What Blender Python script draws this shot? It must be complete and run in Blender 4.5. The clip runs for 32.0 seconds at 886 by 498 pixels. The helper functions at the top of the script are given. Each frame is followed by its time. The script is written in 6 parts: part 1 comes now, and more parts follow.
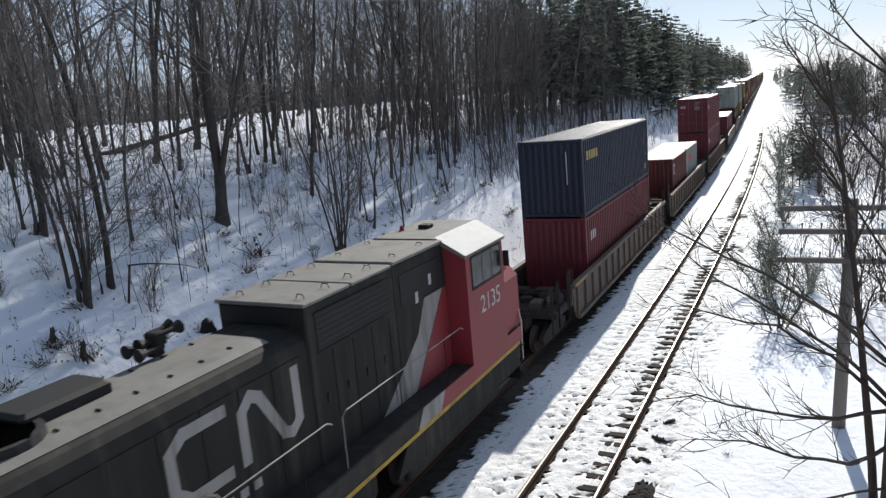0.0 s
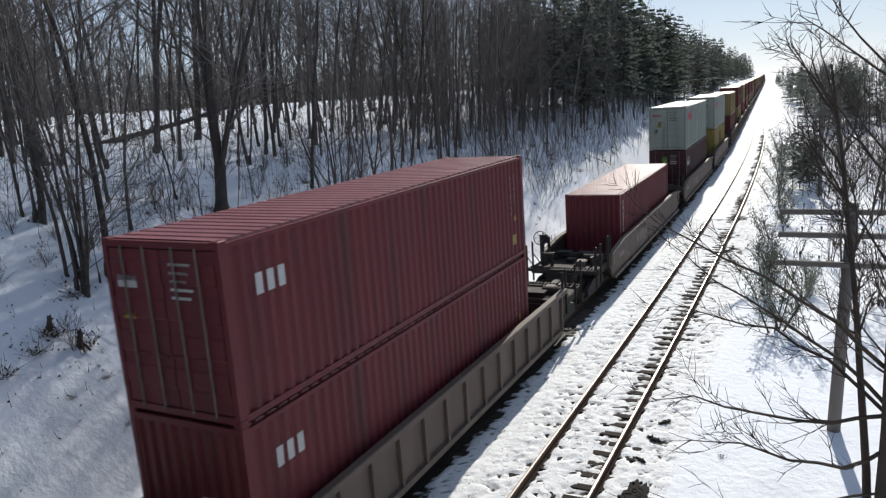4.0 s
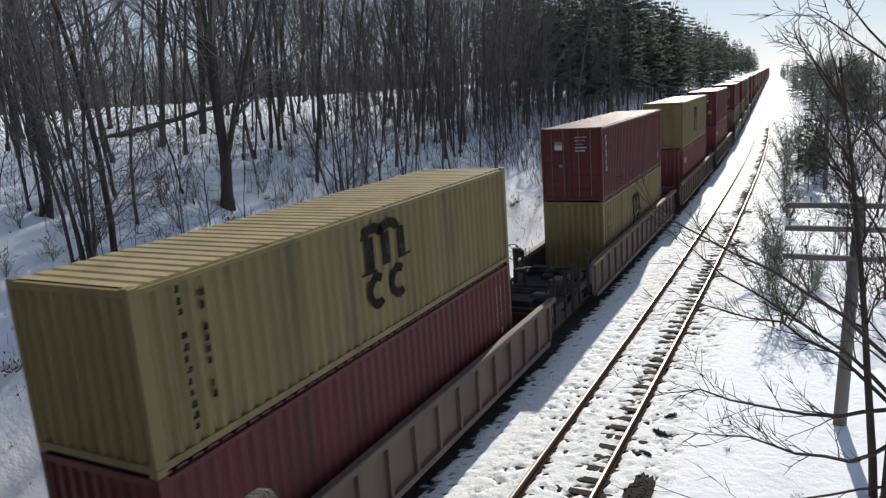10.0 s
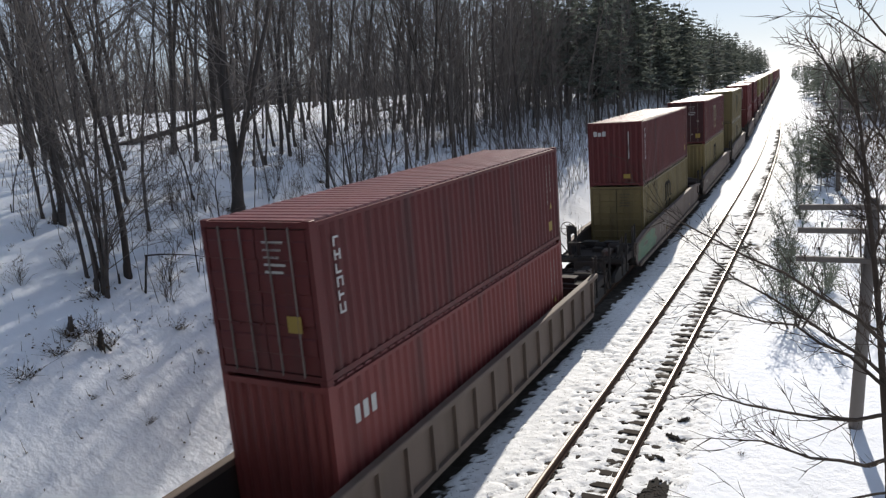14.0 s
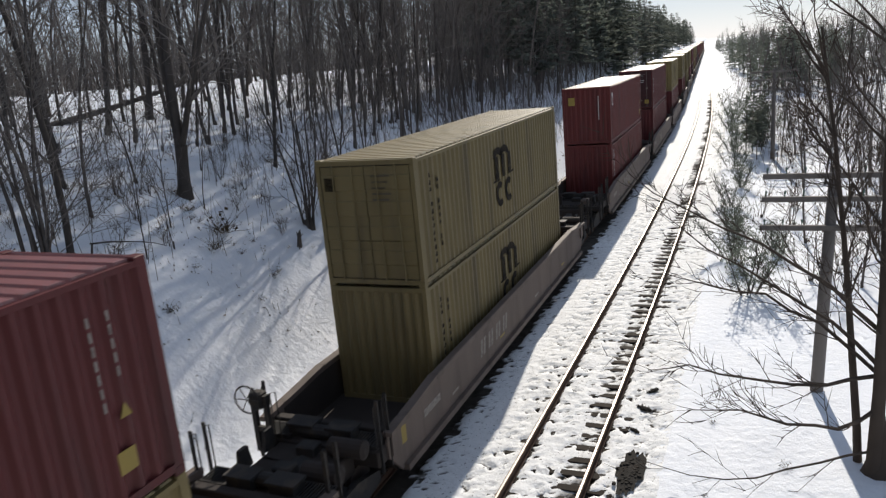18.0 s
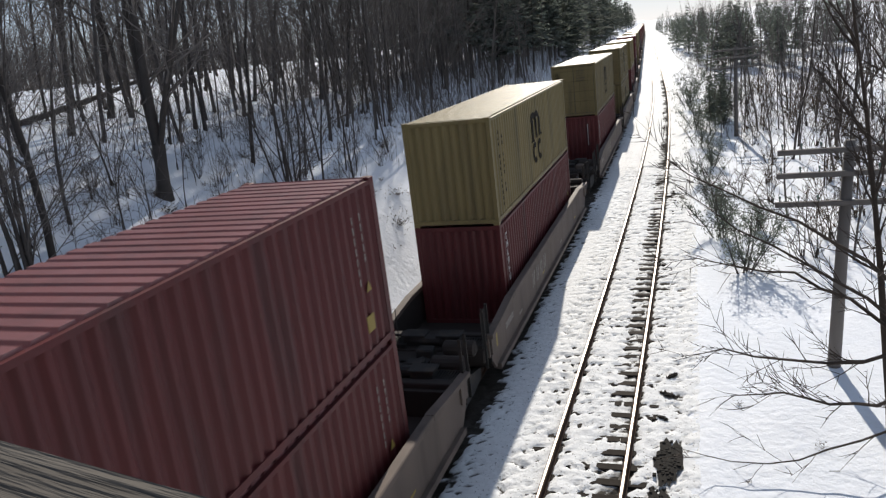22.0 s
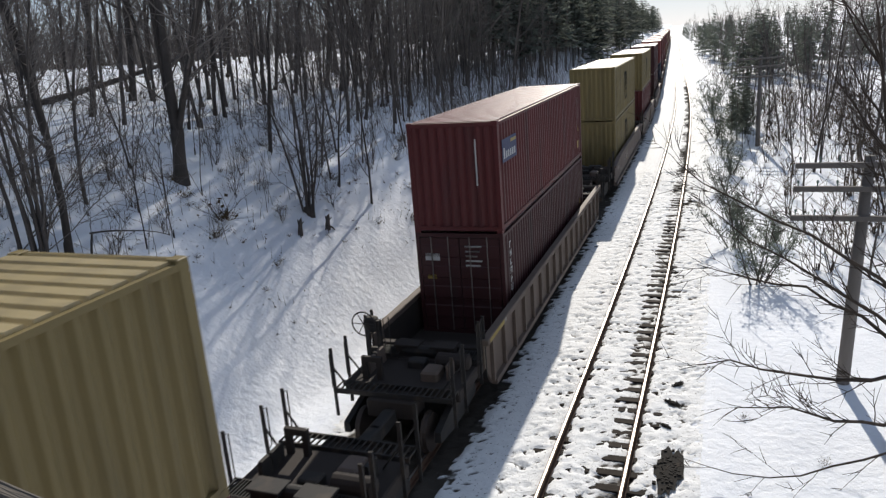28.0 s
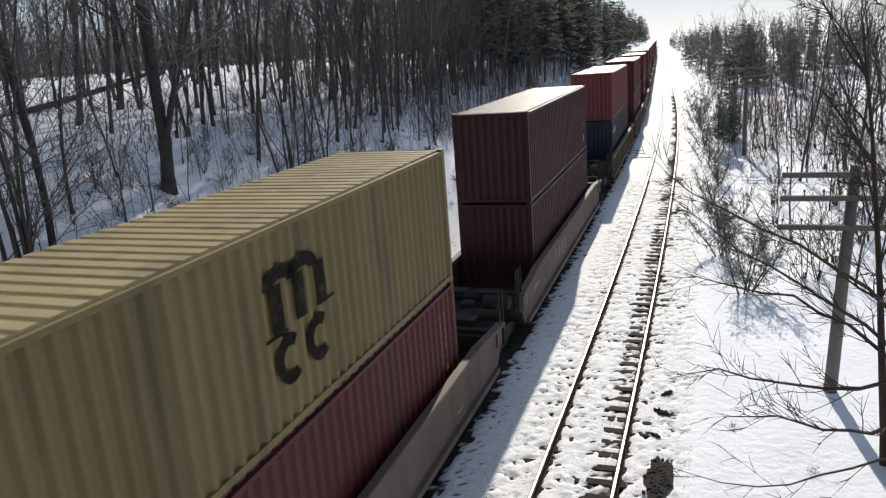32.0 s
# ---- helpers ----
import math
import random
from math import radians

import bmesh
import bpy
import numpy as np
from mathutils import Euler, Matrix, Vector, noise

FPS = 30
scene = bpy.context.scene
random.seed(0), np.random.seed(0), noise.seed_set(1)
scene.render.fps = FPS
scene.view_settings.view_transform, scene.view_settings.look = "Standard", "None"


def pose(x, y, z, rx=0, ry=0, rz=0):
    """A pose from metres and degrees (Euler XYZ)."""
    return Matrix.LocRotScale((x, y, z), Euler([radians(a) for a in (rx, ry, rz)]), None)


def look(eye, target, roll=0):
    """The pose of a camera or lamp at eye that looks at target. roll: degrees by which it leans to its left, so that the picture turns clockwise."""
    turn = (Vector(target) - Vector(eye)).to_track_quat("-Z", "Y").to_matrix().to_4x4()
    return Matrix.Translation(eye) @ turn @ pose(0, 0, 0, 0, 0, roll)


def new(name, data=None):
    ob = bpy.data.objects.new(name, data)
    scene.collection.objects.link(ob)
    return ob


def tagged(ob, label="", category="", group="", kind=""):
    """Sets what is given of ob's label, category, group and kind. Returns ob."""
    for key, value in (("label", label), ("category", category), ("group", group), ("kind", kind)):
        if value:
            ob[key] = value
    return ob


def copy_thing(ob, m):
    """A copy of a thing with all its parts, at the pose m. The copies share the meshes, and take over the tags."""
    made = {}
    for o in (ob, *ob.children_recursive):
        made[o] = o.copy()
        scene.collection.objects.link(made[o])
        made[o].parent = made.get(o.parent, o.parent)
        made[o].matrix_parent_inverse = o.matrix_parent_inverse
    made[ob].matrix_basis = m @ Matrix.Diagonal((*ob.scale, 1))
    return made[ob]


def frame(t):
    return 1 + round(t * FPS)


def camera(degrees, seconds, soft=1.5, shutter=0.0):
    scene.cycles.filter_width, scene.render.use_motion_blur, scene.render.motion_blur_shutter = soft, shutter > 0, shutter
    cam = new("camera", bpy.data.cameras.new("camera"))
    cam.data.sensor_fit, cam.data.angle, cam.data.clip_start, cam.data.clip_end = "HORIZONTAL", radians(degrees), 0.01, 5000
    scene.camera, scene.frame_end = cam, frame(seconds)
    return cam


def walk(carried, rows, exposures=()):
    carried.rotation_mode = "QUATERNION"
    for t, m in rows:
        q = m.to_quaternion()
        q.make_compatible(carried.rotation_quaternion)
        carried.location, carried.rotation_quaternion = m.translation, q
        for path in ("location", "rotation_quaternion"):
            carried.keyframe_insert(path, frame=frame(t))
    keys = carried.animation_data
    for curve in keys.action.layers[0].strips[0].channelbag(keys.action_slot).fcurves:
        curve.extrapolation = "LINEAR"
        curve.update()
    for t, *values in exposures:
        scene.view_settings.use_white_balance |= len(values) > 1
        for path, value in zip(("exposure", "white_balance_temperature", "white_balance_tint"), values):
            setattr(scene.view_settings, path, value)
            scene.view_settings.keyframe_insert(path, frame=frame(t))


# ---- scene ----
FOV = 61.89
cam = camera(FOV, 32.0, soft=1.3, shutter=0.1)
# seconds, x, y, z, yaw, pitch, roll of a camera held by hand on the bridge
PATH = [
    (0, 4.872, 0.003, 8.231, 27.13, -11.47, 5.06), (0.5, 4.872, 0.009, 8.231, 27.21, -11.47, 4.65),
    (1, 4.859, 0.008, 8.233, 27.44, -11.63, 4.34), (1.5, 4.850, 0.016, 8.233, 27.60, -11.64, 3.82),
    (2, 4.840, 0.003, 8.235, 27.66, -11.54, 4.07), (2.5, 4.844, 0.004, 8.235, 27.47, -11.52, 4.10),
    (3, 4.850, 0.008, 8.237, 27.43, -11.52, 4.04), (3.5, 4.850, 0.019, 8.238, 27.35, -11.70, 3.94),
    (5.5, 4.842, 0.021, 8.240, 27.16, -11.89, 3.88), (6, 4.861, 0.009, 8.240, 27.20, -11.81, 3.98),
    (6.5, 4.855, 0.014, 8.243, 27.07, -11.92, 4.05), (7, 4.835, 0.012, 8.243, 27.00, -12.05, 3.90),
    (7.5, 4.831, 0.014, 8.244, 26.98, -12.25, 3.83), (8, 4.831, 0.004, 8.244, 26.83, -12.41, 3.91),
    (8.5, 4.821, 0.000, 8.247, 26.78, -12.60, 4.14), (9, 4.805, -0.023, 8.245, 26.87, -12.64, 3.83),
    (9.5, 4.802, 0.000, 8.249, 27.17, -12.52, 3.96), (10, 4.797, -0.024, 8.248, 27.52, -12.28, 3.97),
    (10.5, 4.808, -0.002, 8.251, 27.77, -11.97, 4.07), (11, 4.814, -0.008, 8.253, 27.83, -11.76, 4.40),
    (11.5, 4.814, -0.003, 8.253, 27.83, -11.79, 4.44), (12, 4.814, 0.003, 8.254, 27.86, -11.62, 4.57),
    (12.5, 4.815, -0.002, 8.256, 27.95, -11.54, 4.53), (13, 4.810, -0.003, 8.257, 28.11, -11.53, 4.40),
    (13.5, 4.801, -0.005, 8.257, 28.26, -11.73, 4.49), (15.5, 4.770, -0.021, 8.261, 26.73, -12.37, 4.68),
    (16, 4.508, 0.009, 8.263, 23.48, -12.89, 5.04), (16.5, 4.270, 0.042, 8.268, 21.78, -13.51, 4.69),
    (17, 4.147, 0.063, 8.276, 22.47, -13.60, 4.64), (17.5, 3.989, 0.095, 8.284, 23.68, -13.99, 4.06),
    (18, 3.934, 0.094, 8.293, 23.08, -14.22, 5.07), (18.5, 3.701, 0.110, 8.295, 20.16, -13.85, 6.47),
    (19, 3.615, 0.159, 8.306, 20.85, -13.29, 6.22), (19.5, 3.348, 0.169, 8.313, 21.82, -13.23, 5.21),
    (20, 3.162, 0.181, 8.321, 18.94, -13.57, 5.91), (20.5, 2.828, 0.234, 8.327, 18.59, -13.77, 5.52),
    (21, 2.710, 0.206, 8.321, 20.51, -13.15, 4.52), (21.5, 2.640, 0.203, 8.329, 21.61, -14.19, 4.71),
    (22, 2.337, 0.253, 8.343, 18.78, -15.51, 6.65), (22.5, 2.326, 0.293, 8.342, 18.17, -16.58, 5.81),
    (23, 2.343, 0.339, 8.345, 19.50, -17.39, 5.80), (23.5, 2.411, 0.331, 8.345, 19.90, -17.72, 6.28),
    (24, 2.409, 0.330, 8.340, 19.47, -17.36, 5.89), (24.5, 2.410, 0.336, 8.346, 20.13, -16.01, 5.06),
    (25, 2.405, 0.344, 8.346, 20.72, -15.36, 4.52), (25.5, 2.406, 0.333, 8.348, 20.97, -15.28, 4.27),
    (27.5, 2.428, 0.289, 8.352, 20.75, -15.49, 4.14), (28, 2.431, 0.286, 8.349, 20.61, -15.62, 4.35),
    (28.5, 2.426, 0.295, 8.352, 20.42, -15.72, 4.44), (29, 2.418, 0.286, 8.352, 20.59, -15.68, 4.63),
    (29.5, 2.429, 0.300, 8.354, 20.83, -15.83, 4.96), (30, 2.423, 0.285, 8.357, 20.76, -15.87, 4.89),
    (30.5, 2.429, 0.284, 8.357, 20.36, -15.87, 4.72), (31, 2.421, 0.299, 8.357, 19.82, -15.37, 4.48),
    (31.5, 2.413, 0.310, 8.358, 19.60, -14.99, 4.51), (32, 2.415, 0.315, 8.358, 19.77, -15.02, 4.17)]
walk(cam, [(t, pose(x, y, z, 90 + p, r, w)) for t, x, y, z, w, p, r in PATH],
     exposures=[(0.0, 0.22, 6500, 10), (3.0, 0.12, 6500, 10), (8.0, 0.06, 6500, 10), (10.0, 0.08, 6600, 10), (13.0, 0.20, 6650, 11), (16.0, 0.12, 6850, 12),
                (20.0, 0.03, 6750, 11), (24.0, 0.03, 6700, 11), (28.0, 0.04, 6700, 11), (32.0, 0.08, 6800, 11)])

# ---- light: low winter sun ahead, a little to the left of the line ----
SUN_EL, SUN_AZ = 30.0, 6.8
world = bpy.data.worlds.new("sky")
scene.world = world
world.use_nodes = True
wn = world.node_tree.nodes
sky = wn.new("ShaderNodeTexSky")
sky.sky_type = "NISHITA"
sky.sun_disc = False
sky.sun_elevation = radians(SUN_EL)
sky.sun_rotation = radians(-SUN_AZ)
sky.dust_density = 0.2
sky.ozone_density = 2.0
sky.air_density = 1.0
wn["Background"].inputs["Strength"].default_value = 0.071
haze = wn.new("ShaderNodeHueSaturation")   # thin winter haze pales the sky
haze.inputs["Saturation"].default_value = 0.5
world.node_tree.links.new(sky.outputs[0], haze.inputs["Color"])
cold = wn.new("ShaderNodeMix")   # clear cold air: a bluer dome
cold.data_type, cold.blend_type = "RGBA", "MULTIPLY"
cold.inputs["Factor"].default_value = 1.0
cold.inputs["B"].default_value = (0.92, 0.985, 1.10, 1)
world.node_tree.links.new(haze.outputs[0], cold.inputs["A"])
veil = wn.new("ShaderNodeMix")
veil.data_type = "RGBA"
veil.inputs["Factor"].default_value = 0.33
veil.inputs["B"].default_value = (6.2, 8.1, 11.2, 1)
world.node_tree.links.new(cold.outputs["Result"], veil.inputs["A"])
world.node_tree.links.new(veil.outputs["Result"], wn["Background"].inputs["Color"])
sun = new("sun", bpy.data.lights.new("sun", "SUN"))
sun.data.energy, sun.data.angle, sun.data.color = 4.5, radians(0.6), (1.0, 0.95, 0.86)
to_sun = Vector((-math.sin(radians(SUN_AZ)) * math.cos(radians(SUN_EL)),
                 math.cos(radians(SUN_AZ)) * math.cos(radians(SUN_EL)), math.sin(radians(SUN_EL))))
sun.matrix_world = look(to_sun * 50, (0, 0, 0))


# ---- materials ----
def material(name, color, rough=0.7, metal=0.0, vary=0.25, scale=3.0, fine=40.0, bump=0.15, dirt=None, dirt_amount=0.5,
             per_piece=0.0, spec=0.5, streak=False, rust=False, grain=False):
    """Paint or matter with variation at two scales, dirt patches and fine relief."""
    m = bpy.data.materials.new(name)
    m.use_nodes = True
    nt, n = m.node_tree, m.node_tree.nodes
    link = nt.links.new
    b = n["Principled BSDF"]
    b.inputs["Roughness"].default_value, b.inputs["Metallic"].default_value = rough, metal
    b.inputs["Specular IOR Level"].default_value = spec
    tc = n.new("ShaderNodeTexCoord")
    mp = n.new("ShaderNodeMapping")
    link(tc.outputs["Object"], mp.inputs[0])
    if grain:   # long fibres along the board
        mp.inputs["Scale"].default_value = (0.5, 9, 9)
    if streak:
        mp.inputs["Scale"].default_value = (1, 1, 0.12)
    big, small = n.new("ShaderNodeTexNoise"), n.new("ShaderNodeTexNoise")
    big.inputs["Scale"].default_value, big.inputs["Detail"].default_value = scale, 4
    small.inputs["Scale"].default_value, small.inputs["Detail"].default_value = fine, 3
    link(mp.outputs[0], big.inputs["Vector"])
    link(mp.outputs[0] if grain else tc.outputs["Object"], small.inputs["Vector"])
    hsv = n.new("ShaderNodeHueSaturation")
    hsv.inputs["Color"].default_value = (*color, 1)
    add = n.new("ShaderNodeMath")
    add.operation = "MULTIPLY_ADD"
    link(big.outputs[0], add.inputs[0])
    add.inputs[1].default_value = vary * 1.6
    add.inputs[2].default_value = 1 - vary * 0.8
    last = add
    if per_piece:
        oi = n.new("ShaderNodeObjectInfo")
        mul = n.new("ShaderNodeMath")
        mul.operation = "MULTIPLY_ADD"
        link(oi.outputs["Random"], mul.inputs[0])
        mul.inputs[1].default_value = per_piece
        mul.inputs[2].default_value = 1 - per_piece / 2
        m2 = n.new("ShaderNodeMath")
        m2.operation = "MULTIPLY"
        link(add.outputs[0], m2.inputs[0])
        link(mul.outputs[0], m2.inputs[1])
        last = m2
    link(last.outputs[0], hsv.inputs["Value"])
    col = hsv.outputs[0]
    if dirt:
        ramp = n.new("ShaderNodeMapRange")
        ramp.inputs["From Min"].default_value, ramp.inputs["From Max"].default_value = 0.5, 0.72
        ramp.inputs["To Max"].default_value = dirt_amount
        patch = n.new("ShaderNodeTexNoise")
        patch.inputs["Scale"].default_value, patch.inputs["Detail"].default_value = scale * 1.7, 6
        link(mp.outputs[0], patch.inputs["Vector"])
        link(patch.outputs[0], ramp.inputs[0])
        mix = n.new("ShaderNodeMix")
        mix.data_type = "RGBA"
        link(ramp.outputs[0], mix.inputs["Factor"])
        link(col, mix.inputs["A"])
        mix.inputs["B"].default_value = (*dirt, 1)
        col = mix.outputs["Result"]
    if rust:   # small rusty scars and runs
        spot = n.new("ShaderNodeTexNoise")
        spot.inputs["Scale"].default_value, spot.inputs["Detail"].default_value = 4.5, 7
        spot.inputs["Roughness"].default_value = 0.7
        low = n.new("ShaderNodeMapping")
        low.inputs["Scale"].default_value = (1, 1, 0.45)
        link(tc.outputs["Object"], low.inputs[0])
        link(low.outputs[0], spot.inputs["Vector"])
        rr = n.new("ShaderNodeMapRange")
        rr.inputs["From Min"].default_value, rr.inputs["From Max"].default_value = 0.66, 0.74
        rr.inputs["To Max"].default_value = 0.75
        link(spot.outputs[0], rr.inputs[0])
        mx = n.new("ShaderNodeMix")
        mx.data_type = "RGBA"
        link(rr.outputs[0], mx.inputs["Factor"])
        link(col, mx.inputs["A"])
        mx.inputs["B"].default_value = (0.10, 0.05, 0.03, 1)
        col = mx.outputs["Result"]
    link(col, b.inputs["Base Color"])
    bp = n.new("ShaderNodeBump")
    bp.inputs["Strength"].default_value, bp.inputs["Distance"].default_value = bump, 0.02
    link(small.outputs[0], bp.inputs["Height"])
    link(bp.outputs[0], b.inputs["Normal"])
    return m


def snow_material(name, dark, low, high, scale, dips=None, clean=((0.77, 0.82, 0.90), (0.88, 0.90, 0.94))):
    """Snow with old grains, and bare stones showing where the cover is thin or lies in a dip."""
    m = bpy.data.materials.new(name)
    m.use_nodes = True
    nt, n = m.node_tree, m.node_tree.nodes
    link = nt.links.new
    b = n["Principled BSDF"]
    b.inputs["Roughness"].default_value = 0.75
    b.inputs["Specular IOR Level"].default_value = 0.25
    tc = n.new("ShaderNodeTexCoord")
    a, c, d = n.new("ShaderNodeTexNoise"), n.new("ShaderNodeTexNoise"), n.new("ShaderNodeTexNoise")
    a.inputs["Scale"].default_value, a.inputs["Detail"].default_value = scale, 8
    a.inputs["Roughness"].default_value = 0.65
    c.inputs["Scale"].default_value, c.inputs["Detail"].default_value = 0.35, 5
    d.inputs["Scale"].default_value, d.inputs["Detail"].default_value = 4.5, 7
    d.inputs["Roughness"].default_value = 0.58
    for t in (a, c, d):
        link(tc.outputs["Object"], t.inputs["Vector"])
    white = n.new("ShaderNodeMix")
    white.data_type = "RGBA"
    white.inputs["A"].default_value, white.inputs["B"].default_value = (*clean[0], 1), (*clean[1], 1)
    link(c.outputs[0], white.inputs["Factor"])
    mr = n.new("ShaderNodeMapRange")
    mr.inputs["From Min"].default_value, mr.inputs["From Max"].default_value = low, high
    link(a.outputs[0], mr.inputs[0])
    cover = mr.outputs[0]
    if dips:
        sep = n.new("ShaderNodeSeparateXYZ")
        link(tc.outputs["Object"], sep.inputs[0])
        wob = n.new("ShaderNodeMath")
        wob.operation = "MULTIPLY_ADD"
        link(a.outputs[0], wob.inputs[0])
        wob.inputs[1].default_value = 0.05
        link(sep.outputs["Z"], wob.inputs[2])
        deep = n.new("ShaderNodeMapRange")
        deep.inputs["From Min"].default_value, deep.inputs["From Max"].default_value = dips[1] + 0.025, dips[0] + 0.025
        link(wob.outputs[0], deep.inputs[0])
        mx = n.new("ShaderNodeMath")
        mx.operation = "MAXIMUM"
        link(deep.outputs[0], mx.inputs[0])
        link(cover, mx.inputs[1])
        cover = mx.outputs[0]
    mix = n.new("ShaderNodeMix")
    mix.data_type = "RGBA"
    link(cover, mix.inputs["Factor"])
    link(white.outputs["Result"], mix.inputs["A"])
    mix.inputs["B"].default_value = (*dark, 1)
    link(mix.outputs["Result"], b.inputs["Base Color"])
    bp = n.new("ShaderNodeBump")
    bp.inputs["Strength"].default_value, bp.inputs["Distance"].default_value = 0.7, 0.07
    link(d.outputs[0], bp.inputs["Height"])
    link(bp.outputs[0], b.inputs["Normal"])
    return m


SNOW = snow_material("snow", (0.10, 0.08, 0.06), 0.76, 0.80, 1.6)
BED = snow_material("snow_on_ballast", (0.06, 0.052, 0.044), 0.605, 0.66, 15.0, (-0.235, -0.205), ((0.76, 0.775, 0.79), (0.87, 0.88, 0.885)))
BALLAST = material("ballast_stone", (0.04, 0.037, 0.034), 0.95, spec=0.1, vary=0.6, scale=14, bump=0.5, per_piece=0.6)
TIE = material("creosoted_tie", (0.038, 0.031, 0.026), 0.85, vary=0.5, scale=6, bump=0.4, per_piece=0.5, spec=0.1)
RAIL_HEAD = material("polished_rail_head", (0.30, 0.28, 0.26), 0.46, 0.85, vary=0.15, bump=0.05)
RAIL_WEB = material("rusty_rail", (0.10, 0.055, 0.035), 0.85, 0.2, vary=0.4, scale=5)
BARK = material("grey_brown_bark", (0.088, 0.078, 0.072), 0.95, vary=0.5, scale=3, fine=25, bump=0.6, per_piece=0.5, spec=0.1)
TWIG = material("bare_twigs", (0.16, 0.142, 0.13), 0.95, vary=0.3, scale=2, per_piece=0.5, spec=0.05)
# base paled to stand in for haze over the far pines
NEEDLE = material("haze_paled_needles", (0.145, 0.165, 0.14), 0.9, vary=0.6, scale=2, per_piece=0.4, spec=0.1)
def let_light_through(m, share):
    """Thin needles and dry leaves pass some light on."""
    n, link = m.node_tree.nodes, m.node_tree.links.new
    b, out = n["Principled BSDF"], n["Material Output"]
    t, mix = n.new("ShaderNodeBsdfTranslucent"), n.new("ShaderNodeMixShader")
    link(b.inputs["Base Color"].links[0].from_socket, t.inputs["Color"])
    mix.inputs[0].default_value = share
    link(b.outputs[0], mix.inputs[1])
    link(t.outputs[0], mix.inputs[2])
    link(mix.outputs[0], out.inputs["Surface"])


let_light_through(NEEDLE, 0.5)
SCRUB = material("dry_scrub", (0.09, 0.065, 0.04), 0.95, vary=0.5, scale=5, per_piece=0.5, spec=0.05)
POLE = material("weathered_pole", (0.15, 0.135, 0.125), 0.9, vary=0.4, scale=3, fine=30, bump=0.4, streak=True)
PLANK = material("weathered_grey_plank", (0.088, 0.079, 0.070), 0.9, vary=0.9, scale=4, fine=16, bump=0.5, dirt=(0.032, 0.028, 0.025), dirt_amount=0.8, grain=True, spec=0.15)
CONCRETE = material("weathered_concrete", (0.24, 0.23, 0.215), 0.9, vary=0.3, scale=0.8, dirt=(0.12, 0.11, 0.10))
# twig brown darkened to carry the backlight on the right-hand trees
DARKTWIG = material("backlit_dark_twigs", (0.075, 0.06, 0.05), 0.9, vary=0.3, scale=2, spec=0.1)
GLASSY = material("glass_insulator", (0.10, 0.16, 0.14), 0.15, vary=0.1)
STEEL_DARK = material("dirty_black_steel", (0.022, 0.02, 0.019), 0.75, 0.1, vary=0.5, scale=2, dirt=(0.075, 0.055, 0.04), dirt_amount=0.6)
WELL_TAN = material("weathered_tan_car_paint", (0.125, 0.092, 0.074), 0.75, vary=0.45, scale=1.5, dirt=(0.10, 0.075, 0.055), dirt_amount=0.7, streak=True)
WELL_GREY = material("faded_pinkish_grey_car_paint", (0.128, 0.096, 0.08), 0.75, vary=0.5, scale=1.2, dirt=(0.075, 0.055, 0.042), dirt_amount=0.75, streak=True, rust=True)
# the deep shade of wells and end decks is put into this brown
WELL_SHADE = material("shade_darkened_well_brown", (0.026, 0.019, 0.016), 0.85, vary=0.4, scale=2)
FADED = material("worn_off_lettering", (0.25, 0.225, 0.20), 0.8, vary=0.6, scale=7, dirt=(0.12, 0.095, 0.08), dirt_amount=0.8)
DOORBAR = material("dull_door_bar", (0.15, 0.125, 0.115), 0.6, 0.3, vary=0.4)
WHEEL = material("wheel_steel", (0.06, 0.045, 0.038), 0.6, 0.4, vary=0.3)
WHITE = material("faded_white_paint", (0.46, 0.46, 0.45), 0.7, vary=0.2, scale=5)
DARKMARK = material("dark_logo_paint", (0.018, 0.015, 0.013), 0.85, vary=0.5, scale=4, dirt=(0.075, 0.06, 0.035), dirt_amount=0.85, spec=0.08)
REDMARK = material("red_logo_paint", (0.50, 0.03, 0.06), 0.6, vary=0.2, scale=5)
GOLDMARK = material("gold_logo_paint", (0.33, 0.24, 0.08), 0.6, vary=0.2, scale=5)
BLUEMARK = material("blue_logo_paint", (0.030, 0.040, 0.10), 0.6, vary=0.2, scale=5)
GREENMARK = material("green_sticker", (0.18, 0.42, 0.05), 0.6, vary=0.1)
YELLOWMARK = material("yellow_sticker", (0.28, 0.20, 0.04), 0.6, vary=0.1)
GREENPATCH = material("faded_green_spray_paint", (0.11, 0.20, 0.13), 0.75, vary=0.5, scale=1.6, dirt=(0.20, 0.19, 0.12), dirt_amount=0.7)
CODE = material("faint_dark_code_paint", (0.085, 0.07, 0.045), 0.75, vary=0.4, scale=6)
PAINT, ROOF = {}, {}
